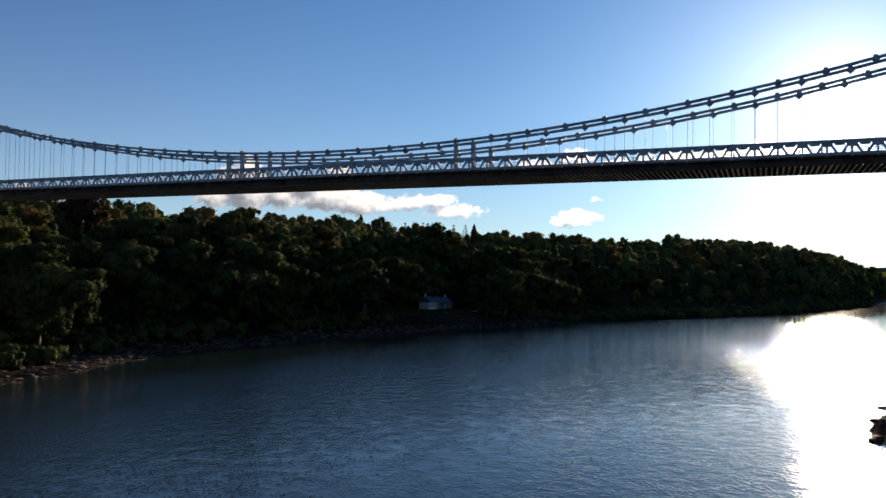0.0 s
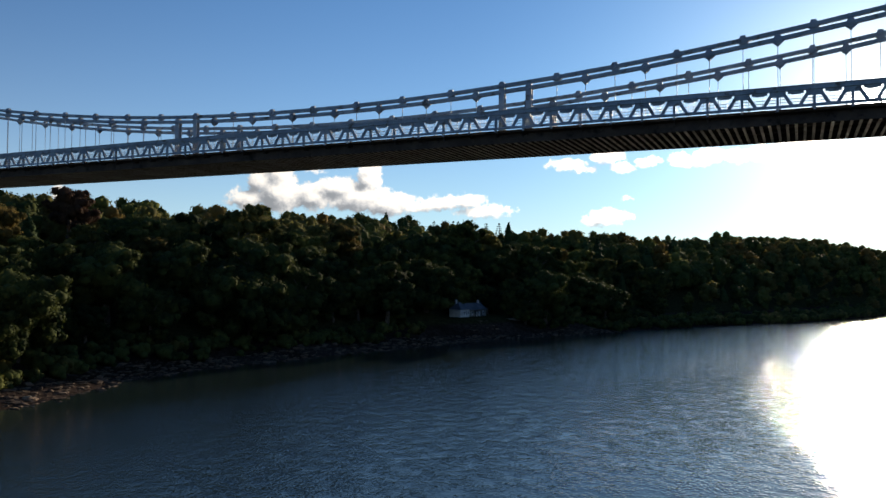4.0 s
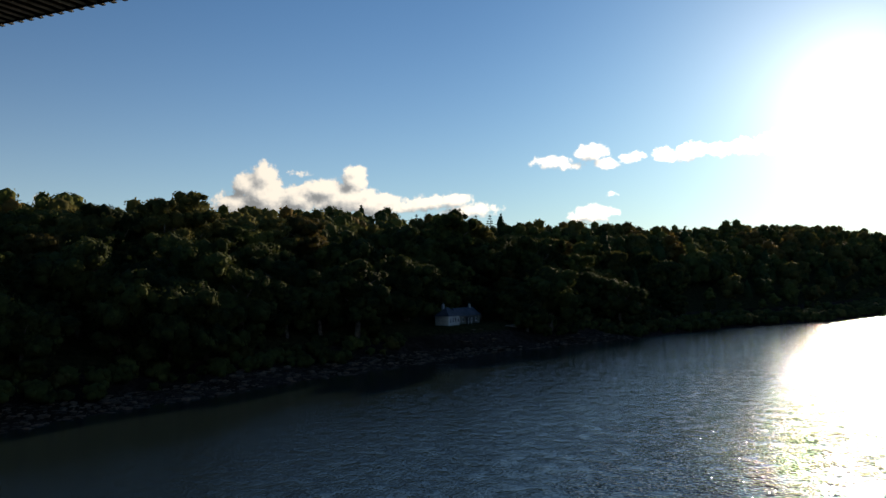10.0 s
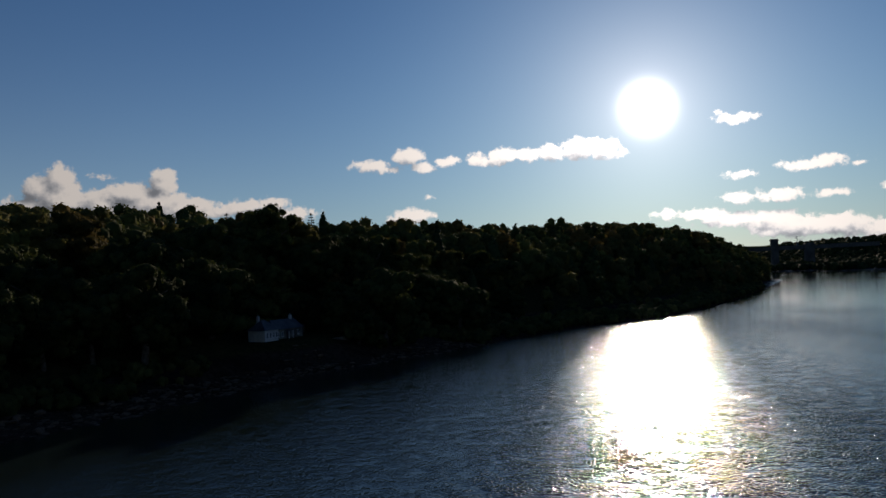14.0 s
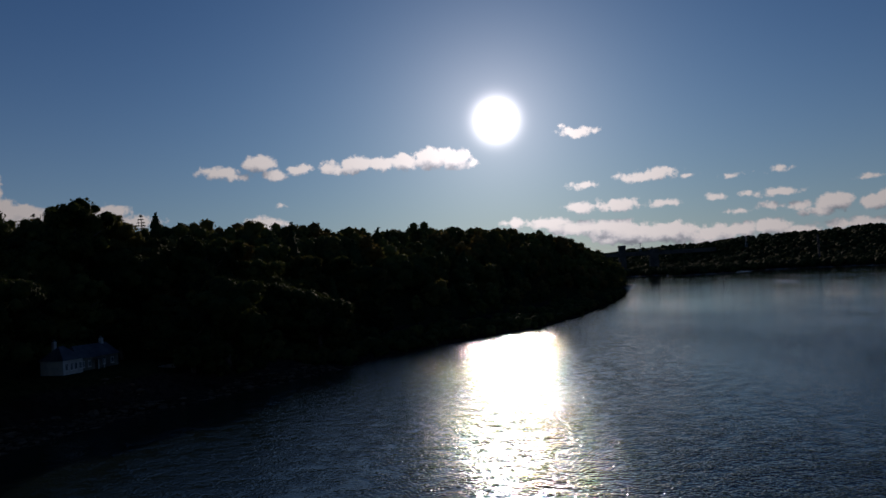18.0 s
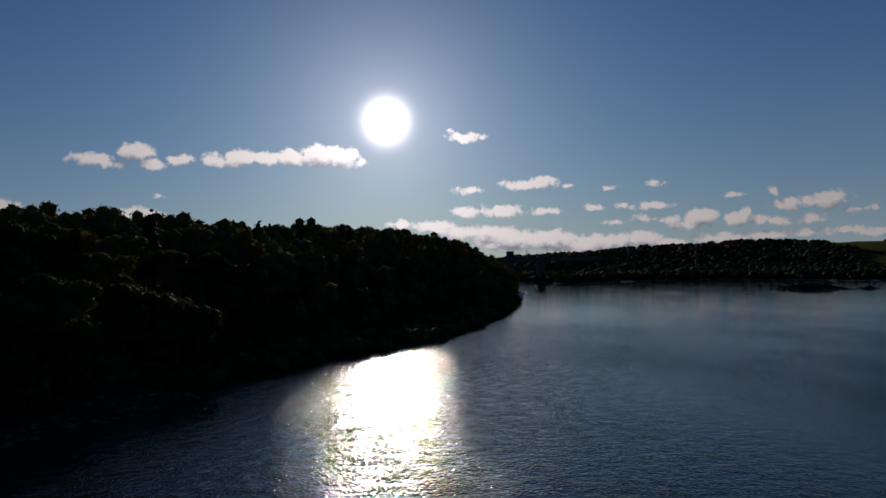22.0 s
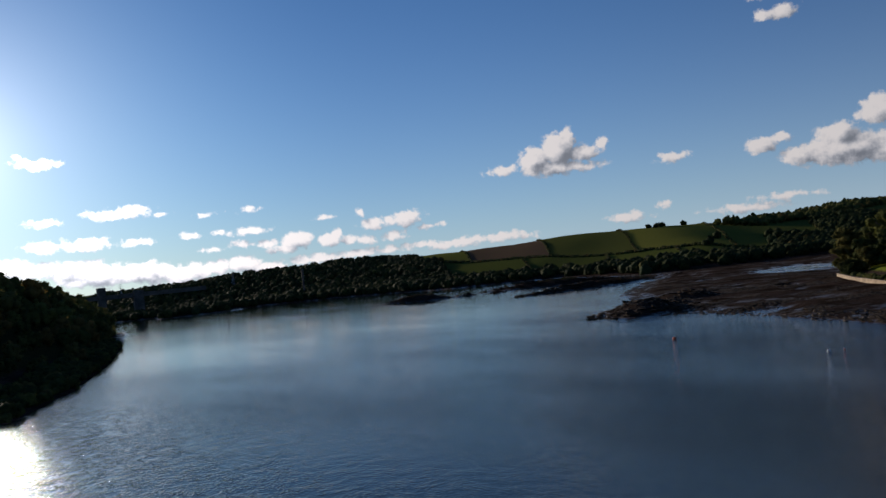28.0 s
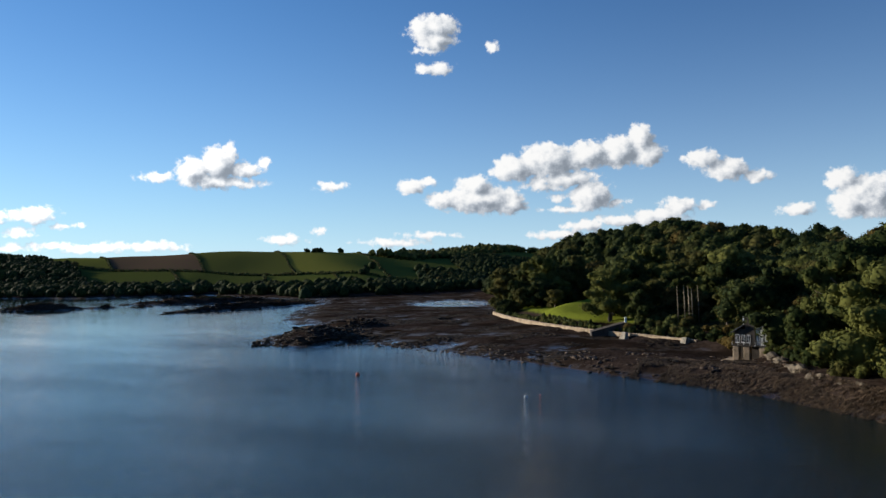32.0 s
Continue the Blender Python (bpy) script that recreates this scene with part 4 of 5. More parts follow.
def spit_rocks(x, y):
    a = np.hypot((x - 254) / 27, (y - 330) / 17) < 1
    b = (np.hypot((x - 305) / 40, (y - 347) / 15) < 1) & (waves(x, y, 20, 46) > 0)
    c = (np.hypot((x - 73) / 6, (y - 31) / 14) < 1)
    return a | b | c


boulders(56, (66, 350, 14, 370), 2.1, spit_rocks, 1.0, 70, "rugged dark brown rock on the tidal spit", "rocks of the spit", 0.0, SPIT, DARK_ROCK)
CLIFF_LINE = [(138, 128.5), (158, 146.5), (183, 162.5), (205, 170.5), (229, 176)]
for k in range(76):
    u = k / 75 * 3.999
    (ax, ay), (bx, by), u = CLIFF_LINE[int(u)], CLIFF_LINE[int(u) + 1], u % 1
    rx, ry = ax + (bx - ax) * u + random.uniform(-0.8, 0.5), ay + (by - ay) * u + random.uniform(-0.3, 0.9)
    s = random.uniform(0.4, 1.5)
    if random.uniform(0, 1) < 0.62:
        continue
    tagged(part("cliff_rock", CLIFFS[k % 3], None, at=pose(rx, ry, height(rx, ry) - 0.2 * s, random.uniform(-25, 25), 0, random.uniform(20, 50)) @ Matrix.Diagonal((s, s * 0.8, s * 1.5, 1))), "pale bare cliff rock above the weed line", "rock", "cliff rocks")


def weed_bed(x, y):
    p = np.stack([x, y], -1)
    m, r = inside(p, MUD_SHORE), inside(p, RIGHT_SHORE)
    return (m > 1) & (r < -1) & (x > 185) & (x < 470) & (y > 160) & (waves(x, y, 22, 41) + 0.7 * waves(x, y, 70, 42) > 0.15)


x, y, z, rng = scatter(54, (185, 470, 160, 520), 1.7, weed_bed)
clump_shapes = []
for k in range(4):
    me = rock_mesh(90 + k, ROCK, 1)
    clump_shapes.append((np.array([v.co[:] for v in me.vertices]), [tuple(p.vertices) for p in me.polygons]))
    bpy.data.meshes.remove(me)
vs, fs, base = [], [], 0
for i in range(len(x)):
    v, f = clump_shapes[rng.randint(4)]
    a, s = rng.uniform(-0.6, 0.6) + 0.9, rng.uniform(0.3, 1.0)
    c, n = math.cos(a), math.sin(a)
    vs.append(np.stack([(v[:, 0] * 1.7 * c - v[:, 1] * n) * s + x[i], (v[:, 0] * 1.7 * n + v[:, 1] * c) * s + y[i], v[:, 2] * s * 0.45 + z[i]], -1))
    fs += [tuple(q + base for q in face) for face in f]
    base += len(v)
WEED = material("wet_seaweed", (0.012, 0.009, 0.006), (0.036, 0.025, 0.016), 1.5, 0.85, bump=0.6, depth=0.08, per_island=0.7, spec=0.06)
tagged(part("seaweed", raw_mesh("seaweed", np.concatenate(vs), fs, WEED), None), "dark brown seaweed lying in clumps over the mud", "seaweed", kind="stuff")

# shaggy weed hanging over the rocks of the near shore
def weed_slope(x, y):
    p = np.stack([x, y], -1)
    m, r = inside(p, MUD_SHORE), inside(p, RIGHT_SHORE)
    return (m > -0.3) & (r < 0.6) & (x > 100) & (x < 212) & (y > 90) & (waves(x, y, 9, 44) > -0.25 - 0.9 * (x < 192))


x, y, z, rng = scatter(55, (100, 226, 90, 200), 0.85, weed_slope)
vs = []
for i in range(len(x)):
    reach_, lean_ = rng.uniform(0.5, 1.1), rng.uniform(2.0, 2.9)
    for j in range(14):
        a = lean_ + rng.uniform(-1.1, 1.1)
        c, n = math.cos(a), math.sin(a)
        w_, up, out = rng.uniform(0.03, 0.08), rng.uniform(0.12, 0.45), reach_ * rng.uniform(0.8, 1.7)
        ox, oy = x[i] + rng.uniform(-0.3, 0.3), y[i] + rng.uniform(-0.3, 0.3)
        vs += [(ox - n * w_, oy + c * w_, z[i] + up), (ox + n * w_, oy - c * w_, z[i] + up), (ox + c * out + n * w_ * 0.5, oy + n * out - c * w_ * 0.5, z[i] - 0.25), (ox + c * out - n * w_ * 0.5, oy + n * out + c * w_ * 0.5, z[i] - 0.3)]
SHAGGY = material("bladder_weed", (0.026, 0.017, 0.009), (0.092, 0.060, 0.034), 0.9, 0.8, bump=0, per_island=0.6)
tagged(part("rock_weed", raw_mesh("rock_weed", vs, np.arange(len(vs)).reshape(-1, 4).tolist(), SHAGGY), None), "brown shaggy seaweed hanging over the shore rocks", "seaweed", kind="stuff")

# ---- the white cottage under the wood ----
WHITE = material("white_render", (0.48, 0.48, 0.46), (0.66, 0.66, 0.63), 1.2, 0.85, 0.0, 0.2, stains=(0.5, 0.5, 0.46))
SLATE = material("grey_slate", (0.05, 0.055, 0.068), (0.105, 0.11, 0.13), 2.0, 0.6, 0.0, 0.4, per_object=0.4)
GLASS = material("window_glass", (0.02, 0.025, 0.03), (0.03, 0.035, 0.04), 1.0, 0.08, 0.0, 0.0)
TIMBER = material("dark_timber", (0.035, 0.030, 0.027), (0.075, 0.062, 0.052), 3.0, 0.8, 0.0, 0.4, per_object=0.4)
WHITE_PAINT = material("white_paint", (0.72, 0.72, 0.70), (0.82, 0.82, 0.80), 2.0, 0.5, 0.0, 0.1)
TAN_STONE = material("sunlit_tan_stone", (0.24, 0.18, 0.12), (0.42, 0.33, 0.23), 1.6, 0.9, 0.0, 0.8, per_object=0.5, stains=(0.14, 0.11, 0.07))
FIELD_STONE = material("rubble_stone", (0.15, 0.13, 0.105), (0.31, 0.28, 0.23), 1.6, 0.9, 0.0, 0.8, per_object=0.6, stains=(0.09, 0.085, 0.06))


def prism(bm, x0, x1, y0, y1, z0, z1, hip=0.0):
    """A pitched roof along x; hip draws the ridge ends in."""
    ym = (y0 + y1) / 2
    v = [bm.verts.new(p) for p in ((x0, y0, z0), (x1, y0, z0), (x1, y1, z0), (x0, y1, z0), (x0 + hip, ym, z1), (x1 - hip, ym, z1))]
    for f in ((0, 1, 5, 4), (2, 3, 4, 5), (1, 2, 5), (3, 0, 4), (3, 2, 1, 0)):
        bm.faces.new([v[k] for k in f])
    return bm


def window_part(parent, x, y, z, wide, tall, along="x", panes=2):
    """A framed window standing in a wall that faces -y, or +x when along is y."""
    turn = Matrix.Translation((x, y, z)) @ (Matrix.Identity(4) if along == "x" else Matrix.Rotation(math.pi / 2, 4, "Z"))
    fr = bmesh.new()
    for a, b, c, d in ((-wide / 2, wide / 2, 0, 0.09), (-wide / 2, wide / 2, tall - 0.09, tall), (-wide / 2, -wide / 2 + 0.09, 0.09, tall - 0.09), (wide / 2 - 0.09, wide / 2, 0.09, tall - 0.09)):
        box(fr, a, b, -0.07, 0.02, c, d)
    for k in range(1, panes):
        xx = -wide / 2 + wide * k / panes
        box(fr, xx - 0.035, xx + 0.035, -0.06, 0.01, 0.09, tall - 0.09)
    win = part("window", fr, WHITE_PAINT, parent, "white framed window", at=turn)
    part("pane", box(bmesh.new(), -wide / 2 + 0.05, wide / 2 - 0.05, -0.045, -0.005, 0.05, tall - 0.05), GLASS, win)
    part("sill", box(bmesh.new(), -wide / 2 - 0.1, wide / 2 + 0.1, -0.16, 0.02, -0.10, -0.004), WHITE_PAINT, win)
    return win


cottage = tagged(new("cottage"), "white cottage with grey slate roofs on a shore terrace", "house")
cottage.matrix_basis = pose(-78.8, 202.5, 6.3, 0, 0, 74) @ Matrix.Diagonal((0.82, 0.9, 1, 1))
part("wall", box(bmesh.new(), 0, 6.4, -6.0, 0, -1.0, 3.1, 0.03), WHITE, cottage)
part("wall", box(bmesh.new(), 6.404, 21.0, -4.6, 0.6, -1.0, 2.8, 0.03), FIELD_STONE, cottage, "grey rubble stone wall")
part("roof", prism(bmesh.new(), -0.4, 6.8, -6.4, 0.4, 3.104, 5.7, 2.8), SLATE, cottage)
part("roof", prism(bmesh.new(), 6.3, 21.5, -5.0, 1.0, 2.804, 5.3, 1.6), SLATE, cottage)
for cx, cy, cz in ((3.2, -1.2, 4.6), (18.2, -2.0, 4.2)):
    stack = part("chimney", box(bmesh.new(), cx - 0.45, cx + 0.45, cy - 0.35, cy + 0.35, cz, cz + 2.0, 0.03), WHITE, cottage)
    for dx in (-0.2, 0.2):
        pot = bmesh.new()
        bmesh.ops.create_cone(pot, cap_ends=True, segments=10, radius1=0.13, radius2=0.10, depth=0.5, matrix=Matrix.Translation((cx + dx, cy, cz + 2.25)))
        part("chimney_pot", pot, STONE, stack)
for x in (1.0, 2.6, 4.0, 5.5):
    window_part(cottage, x, -6.01, 1.1, 0.85, 1.4)
for x in (8.2, 10.4, 15.6, 18.6):
    window_part(cottage, x, -4.61, 1.0, 0.95, 1.2)
part("door", box(bmesh.new(), 12.3, 13.3, -4.68, -4.604, -0.05, 2.05, 0.02), TIMBER, cottage, "dark timber front door")
part("porch", box(bmesh.new(), 11.6, 14.0, -6.2, -4.7, 2.3, 2.45, 0.03), SLATE, cottage)
for x in (11.8, 13.8):
    part("porch_post", box(bmesh.new(), x - 0.07, x + 0.07, -6.1, -5.96, -0.6, 2.3, 0.01), WHITE_PAINT, cottage)
terrace = tagged(part("terrace_wall", box(bmesh.new(), 0, 24, -0.35, 0.35, -2.5, 0.3, 0.08), FIELD_STONE, at=pose(-66.5, 201.0, 5.6, 0, 0, 70)), "dark rubble retaining wall below the cottage", "wall", kind="structure")
pole = tagged(new("flagpole"), "thin pale pole standing on the terrace", "pole")
pole.matrix_basis = pose(-62.0, 236.0, height(-62, 236))
mast = bmesh.new()
tube(mast, [(0, 0, -0.5), (0, 0, 4), (0, 0, 8)], [0.09, 0.07, 0.04], 8)
part("pole", mast, WHITE_PAINT, pole)

# ---- the sea wall, jetty and boathouse of the right bank ----
wall_line = [(377, 313, 3.9), (345, 290, 3.6), (315, 264, 3.4), (300, 248, 3.3), (287, 233, 3.2), (275, 214, 3.1), (262, 197, 3.0)]
sea_wall = tagged(new("sea_wall"), "long low pale stone sea wall above the mud", "wall", kind="structure")
for (ax, ay, az_), (bx, by, bz) in zip(wall_line, wall_line[1:]):
    length, ang = math.hypot(bx - ax, by - ay), math.degrees(math.atan2(by - ay, bx - ax))
    count = max(4, int(length / 3.2))
    for k in range(count):
        u = (k + 0.5) / count
        at = pose(ax + (bx - ax) * u, ay + (by - ay) * u, az_ - 0.4 + (bz - az_) * u, 0, 0, ang + random.uniform(-0.6, 0.6))
        w_ = length / count / 2
        body = part("wall_section", box(bmesh.new(), -w_, w_, -0.45, 0.45, -3.2, -0.25, 0.05), TAN_STONE, sea_wall, at=at)
        part("coping", box(bmesh.new(), -w_ + 0.02, w_ - 0.02, -0.55, 0.55, -0.246, random.uniform(-0.02, 0.05), 0.04), TAN_STONE, body)
for bx, by in ((279, 222), (264, 200)):
    but = bmesh.new()
    box(but, -1.6, 1.6, -1.5, 0.4, -3.0, 0.25, 0.1)
    for v in but.verts:
        if v.co.z > 0 and v.co.y < -0.5:
            v.co.y += 1.2
            v.co.x *= 0.6
    part("buttress", but, FIELD_STONE, sea_wall, at=pose(bx - 1.0, by + 0.7, 2.9, 0, 0, 53 + 180))

jetty = tagged(new("slipway"), "dark stone slipway ramp beside the sea wall", "slipway")
jetty.matrix_basis = pose(288.6, 228.2, 1.2, 0, 0, -68) @ Matrix.Scale(1.25, 4)
ramp = bmesh.new()
pts = [(-7.0, 0.0), (6.0, 0.0), (6.0, 0.8), (2.4, 4.6), (-0.4, 3.9), (-7.0, 2.1)]
front = [ramp.verts.new((x, -2.6, z - 1.0)) for x, z in pts]
back = [ramp.verts.new((x, 2.6, z - 1.0)) for x, z in pts]
ramp.faces.new(front), ramp.faces.new(back[::-1])
for k in range(len(pts)):
    q = (k + 1) % len(pts)
    ramp.faces.new((front[q], front[k], back[k], back[q]))
bmesh.ops.recalc_face_normals(ramp, faces=ramp.faces)
part("ramp", ramp, TIMBER, jetty)
part("marker_post", box(bmesh.new(), 2.0, 2.6, -2.3, -1.8, 3.55, 5.0, 0.06), WHITE_PAINT, jetty, "white painted post")

boathouse = tagged(new("boathouse"), "grey timber boathouse on stone piers with a balcony", "house")
boathouse.matrix_basis = pose(224.3, 177.6, 1.4, 0, 0, -104)
# local x runs along the shore front, y away from the water
part("stone_plinth", box(bmesh.new(), -6.8, 4.8, -3.2, 4.5, -1.6, 0.15, 0.12), TAN_STONE, boathouse)
for x in (-3.8, -1.2, 2.6):
    part("stone_pier", box(bmesh.new(), x - 0.75, x + 0.75, -1.5, 0.2, 0.154, 3.5, 0.12), TAN_STONE, boathouse)
part("undercroft_wall", box(bmesh.new(), -4.4, 4.4, 1.2, 4.3, 0.154, 3.5, 0.05), TIMBER, boathouse)
part("balcony_floor", box(bmesh.new(), -4.8, 4.8, -1.7, 4.4, 3.504, 3.72, 0.02), TIMBER, boathouse)
part("wall", box(bmesh.new(), -4.4, 0.6, -0.4, 4.2, 3.724, 7.6, 0.03), TIMBER, boathouse, "dark boarded wall")
part("wall", box(bmesh.new(), 0.604, 4.6, -0.2, 4.2, 3.724, 8.5, 0.03), WHITE, boathouse, "white rendered wall")
part("upper_wall", box(bmesh.new(), -2.2, 0.6, 0.2, 4.1, 7.604, 10.3, 0.03), TIMBER, boathouse)
lean = bmesh.new()
q = [lean.verts.new(p) for p in ((-5.2, -0.9, 6.5), (-2.3, -0.9, 8.3), (-2.3, 4.6, 8.3), (-5.2, 4.6, 6.5), (-5.2, -0.9, 6.75), (-2.3, -0.9, 8.55), (-2.3, 4.6, 8.55), (-5.2, 4.6, 6.75))]
for f in ((3, 2, 1, 0), (4, 5, 6, 7), (0, 1, 5, 4), (1, 2, 6, 5), (2, 3, 7, 6), (3, 0, 4, 7)):
    lean.faces.new([q[k] for k in f])
part("roof", lean, SLATE, boathouse, "sloping grey slate roof")
part("roof_terrace", box(bmesh.new(), 0.2, 5.0, -0.8, 4.4, 8.504, 8.68, 0.02), WHITE_PAINT, boathouse)
for z0, x0, x1, y in ((3.724, -4.6, 4.6, -1.6), (8.684, 0.3, 4.9, -0.7)):
    part("handrail", box(bmesh.new(), x0, x1, y - 0.05, y + 0.05, z0 + 1.0, z0 + 1.1, 0.01), WHITE_PAINT if z0 > 5 else TIMBER, boathouse)
    for k in range(int((x1 - x0) / 0.35) + 1):
        part("baluster", box(bmesh.new(), x0 + 0.35 * k - 0.03, x0 + 0.35 * k + 0.03, y - 0.03, y + 0.03, z0, z0 + 1.0), WHITE_PAINT if k % 4 == 0 else TIMBER, boathouse)
for x in (-3.6, -2.3, -1.0):
    window_part(boathouse, x, -0.41, 4.3, 0.9, 1.9)
for x in (1.5, 2.6, 3.7):
    window_part(boathouse, x, -0.21, 4.6, 0.8, 2.0)
for x in (-2.0, 0.4, 2.6, 4.7):
    part("corner_post", box(bmesh.new(), x - 0.08, x + 0.08, -0.86, -0.70, 8.69, 10.7, 0.01), WHITE_PAINT, boathouse)

# bare pale trunks above the wall
for k in range(5):
    px, py = 282 + 1.3 * k + random.uniform(-0.5, 0.5), 206 - 1.4 * k + random.uniform(-0.5, 0.5)
    bare = tagged(new("bare_tree"), "tall bare pale tree trunk above the shore", "tree", "bare trunks above the shore")
    bare.matrix_basis = pose(px, py, height(px, py))
    bm = bmesh.new()
    h = random.uniform(11, 14)
    tube(bm, [(0, 0, -0.6), (0.1, 0, h * 0.5), (random.uniform(-0.4, 0.4), 0.2, h)], [0.2, 0.15, 0.06], 8)
    part("trunk", bm, PALE_ROCK, bare, smooth=True)
    v, f = crown_arrays(np.random.RandomState(300 + k), 4.0, 3.6, "broad", 240, 0.3, 5)
    part("crown", raw_mesh("crown", v, f, FOLIAGE), None, bare, at=pose(0, 0, h - 1.6))

# ---- buoys, beacon and far things ----
ORANGE = material("faded_orange_plastic", (0.55, 0.10, 0.05), (0.70, 0.16, 0.09), 4.0, 0.5, 0.0, 0.1)


def buoy(x, y, mat, label, size):
    b = tagged(new("mooring_buoy"), label, "buoy", "mooring buoys")
    b.matrix_basis = pose(x, y, 0)
    bm = bmesh.new()
    bmesh.ops.create_uvsphere(bm, u_segments=18, v_segments=12, radius=size)
    for v in bm.verts:
        v.co.z = v.co.z * 0.9 + size * 0.35
    part("float", bm, mat, b, smooth=True)
    bm = bmesh.new()
    tube(bm, [(0, 0, size), (0, 0, size * 1.6)], [0.07, 0.05], 8)
    disc(bm, 0, size * 1.75, 0.14, -0.03, 0.03, 10)
    part("ring", bm, BLUE_STEEL, b)


buoy(178.2, 260.9, ORANGE, "round faded orange mooring buoy afloat", 0.5)
buoy(162.7, 212.2, WHITE_PAINT, "round white mooring buoy afloat", 0.36)
buoy(165.6, 210.4, ORANGE, "small orange pick-up buoy beside the white one", 0.18)

beacon = tagged(new("beacon"), "dark slender beacon post on a rock in the channel", "beacon")
beacon.matrix_basis = pose(250, 747, -0.6)
bm = bmesh.new()
tube(bm, [(0, 0, 0), (0, 0, 9.5)], [0.42, 0.32], 8)
part("post", bm, TIMBER, beacon)
part("topmark", prism(bmesh.new(), -0.8, 0.8, -0.8, 0.8, 9.4, 10.8, 0.7), TIMBER, beacon)
part("base", rock_mesh(77, ROCK), None, beacon, at=Matrix.Diagonal((2.4, 2.0, 1.6, 1)))

# Limestone darkened in its colour, for faces turned away from the sun.
DARK_STONE = material("backlit_limestone", (0.05, 0.048, 0.045), (0.10, 0.095, 0.09), 0.4, 0.9)
far_bridge = tagged(new("far_bridge"), "distant stone towered bridge across the strait", "bridge")
for x, y, top, half in ((309, 1381, 52, 5.5), (359, 1368, 43, 7.0)):
    tw = box(bmesh.new(), x - half, x + half, y - 5, y + 5, -3, top, 0.4)
    box(tw, x - half - 0.8, x + half + 0.8, y - 5.8, y + 5.8, top - 3.0, top - 1.6, 0.2)
    part("tower", tw, DARK_STONE, far_bridge)
deck = bmesh.new()
box(deck, -160, 120, -4, 4, 33.5, 39.2, 0.2), box(deck, -160, 120, -4.4, 4.4, 39.2, 40.0, 0.1)
part("deck", deck, DARK_STONE, far_bridge, at=pose(340, 1373, 0, 0, 0, -14.5))

column = tagged(new("column"), "tall stone memorial column on the far hill", "monument")
column.matrix_basis = pose(620, 1330, height(620, 1330))
bm = bmesh.new()
tube(bm, [(0, 0, 2.5), (0, 0, 3.2), (0, 0, 30), (0, 0, 40)], [2.3, 1.9, 1.75, 1.6], 16)
part("shaft", bm, DARK_STONE, column, smooth=True)
part("plinth", box(bmesh.new(), -3.4, 3.4, -3.4, 3.4, -1.0, 2.5, 0.2), DARK_STONE, column)
part("capital", box(bmesh.new(), -2.4, 2.4, -2.4, 2.4, 40.004, 41.2, 0.3), DARK_STONE, column)
bm = bmesh.new()
tube(bm, [(0, 0, 41.2), (0, 0, 43.0), (0, 0, 44.6)], [1.2, 1.0, 0.3], 12)
part("finial", bm, DARK_STONE, column)

for k, (px, py, tip) in enumerate(((442, 1775, 65.0), (631, 1659, 69.0), (673, 1911, 62.0))):
    pylon = tagged(new("pylon"), "thin grey lattice mast on the far hill", "mast", "masts on the far hill")
    base_ = height(px, py)
    pylon.matrix_basis = pose(px, py, base_)
    tall = tip - base_
    for sx, sy in ((-1, -1), (1, -1), (1, 1), (-1, 1)):
        bm = bmesh.new()
        tube(bm, [(sx * 2.6, sy * 2.6, -1), (sx * 0.3, sy * 0.3, tall)], [0.2, 0.12], 5)
        part("leg", bm, BLUE_STEEL, pylon)
    for j in range(8):
        z = tall * (j + 0.5) / 8
        r = 2.6 - 2.3 * z / tall
        bm = bmesh.new()
        tube(bm, [(-r, -r, z - 1.5), (r, -r, z + 1.5)], [0.1, 0.1], 4)
        tube(bm, [(r, -r, z - 1.5), (-r, -r, z + 1.5)], [0.1, 0.1], 4)
        part("bracing", bm, BLUE_STEEL, pylon)
    for z in (0.72, 0.84, 0.95):
        part("cross_arm", box(bmesh.new(), -5.0, 5.0, -0.2, 0.2, tall * z, tall * z + 0.35), BLUE_STEEL, pylon)

# ---- woods ----
def left_wood(x, y):
    d = inside(np.stack([x, y], -1), LEFT_SHORE)
    clear = np.hypot((x + 69.0) / 15.0, (y - 209.0) / 14.0) > 1
    t = np.clip(((x + 74) * 16 + (y - 216) * -46) / (16 * 16 + 46 * 46), 0, 1)
    clear &= np.hypot(x + 74 - 16 * t, y - 216 + 46 * t) > 9.0
    clear &= ~((np.abs(y - 3.5) < 9) & (x > -110))
    return (d > 14) & (d < 62) & ((y > 30) | ((y > 24) & (x < -98))) & (y < 335) & clear


def right_wood(x, y):
    d = inside(np.stack([x, y], -1), RIGHT_SHORE)
    lawn = (np.hypot((x - 350) / 56, (y - 262) / 15) < 1) | ((y > 243) & (x > 292) & (x < 364)) | ((d < 8) & (x > 255) & (x <= 291))
    house = (np.hypot((x - 226) / 9, (y - 178) / 9) < 1) | (np.hypot((x - 284) / 11, (y - 203) / 11) < 1)
    sight = (np.abs(y - 157 - (x - 23) * 0.108) < 4.5) & (x < 226)
    return (d > 1.5) & (d < 62) & (x > 150) & (x < 420) & (y > 60) & (y < 330) & ~lawn & ~house & ~sight


FIRST = set()


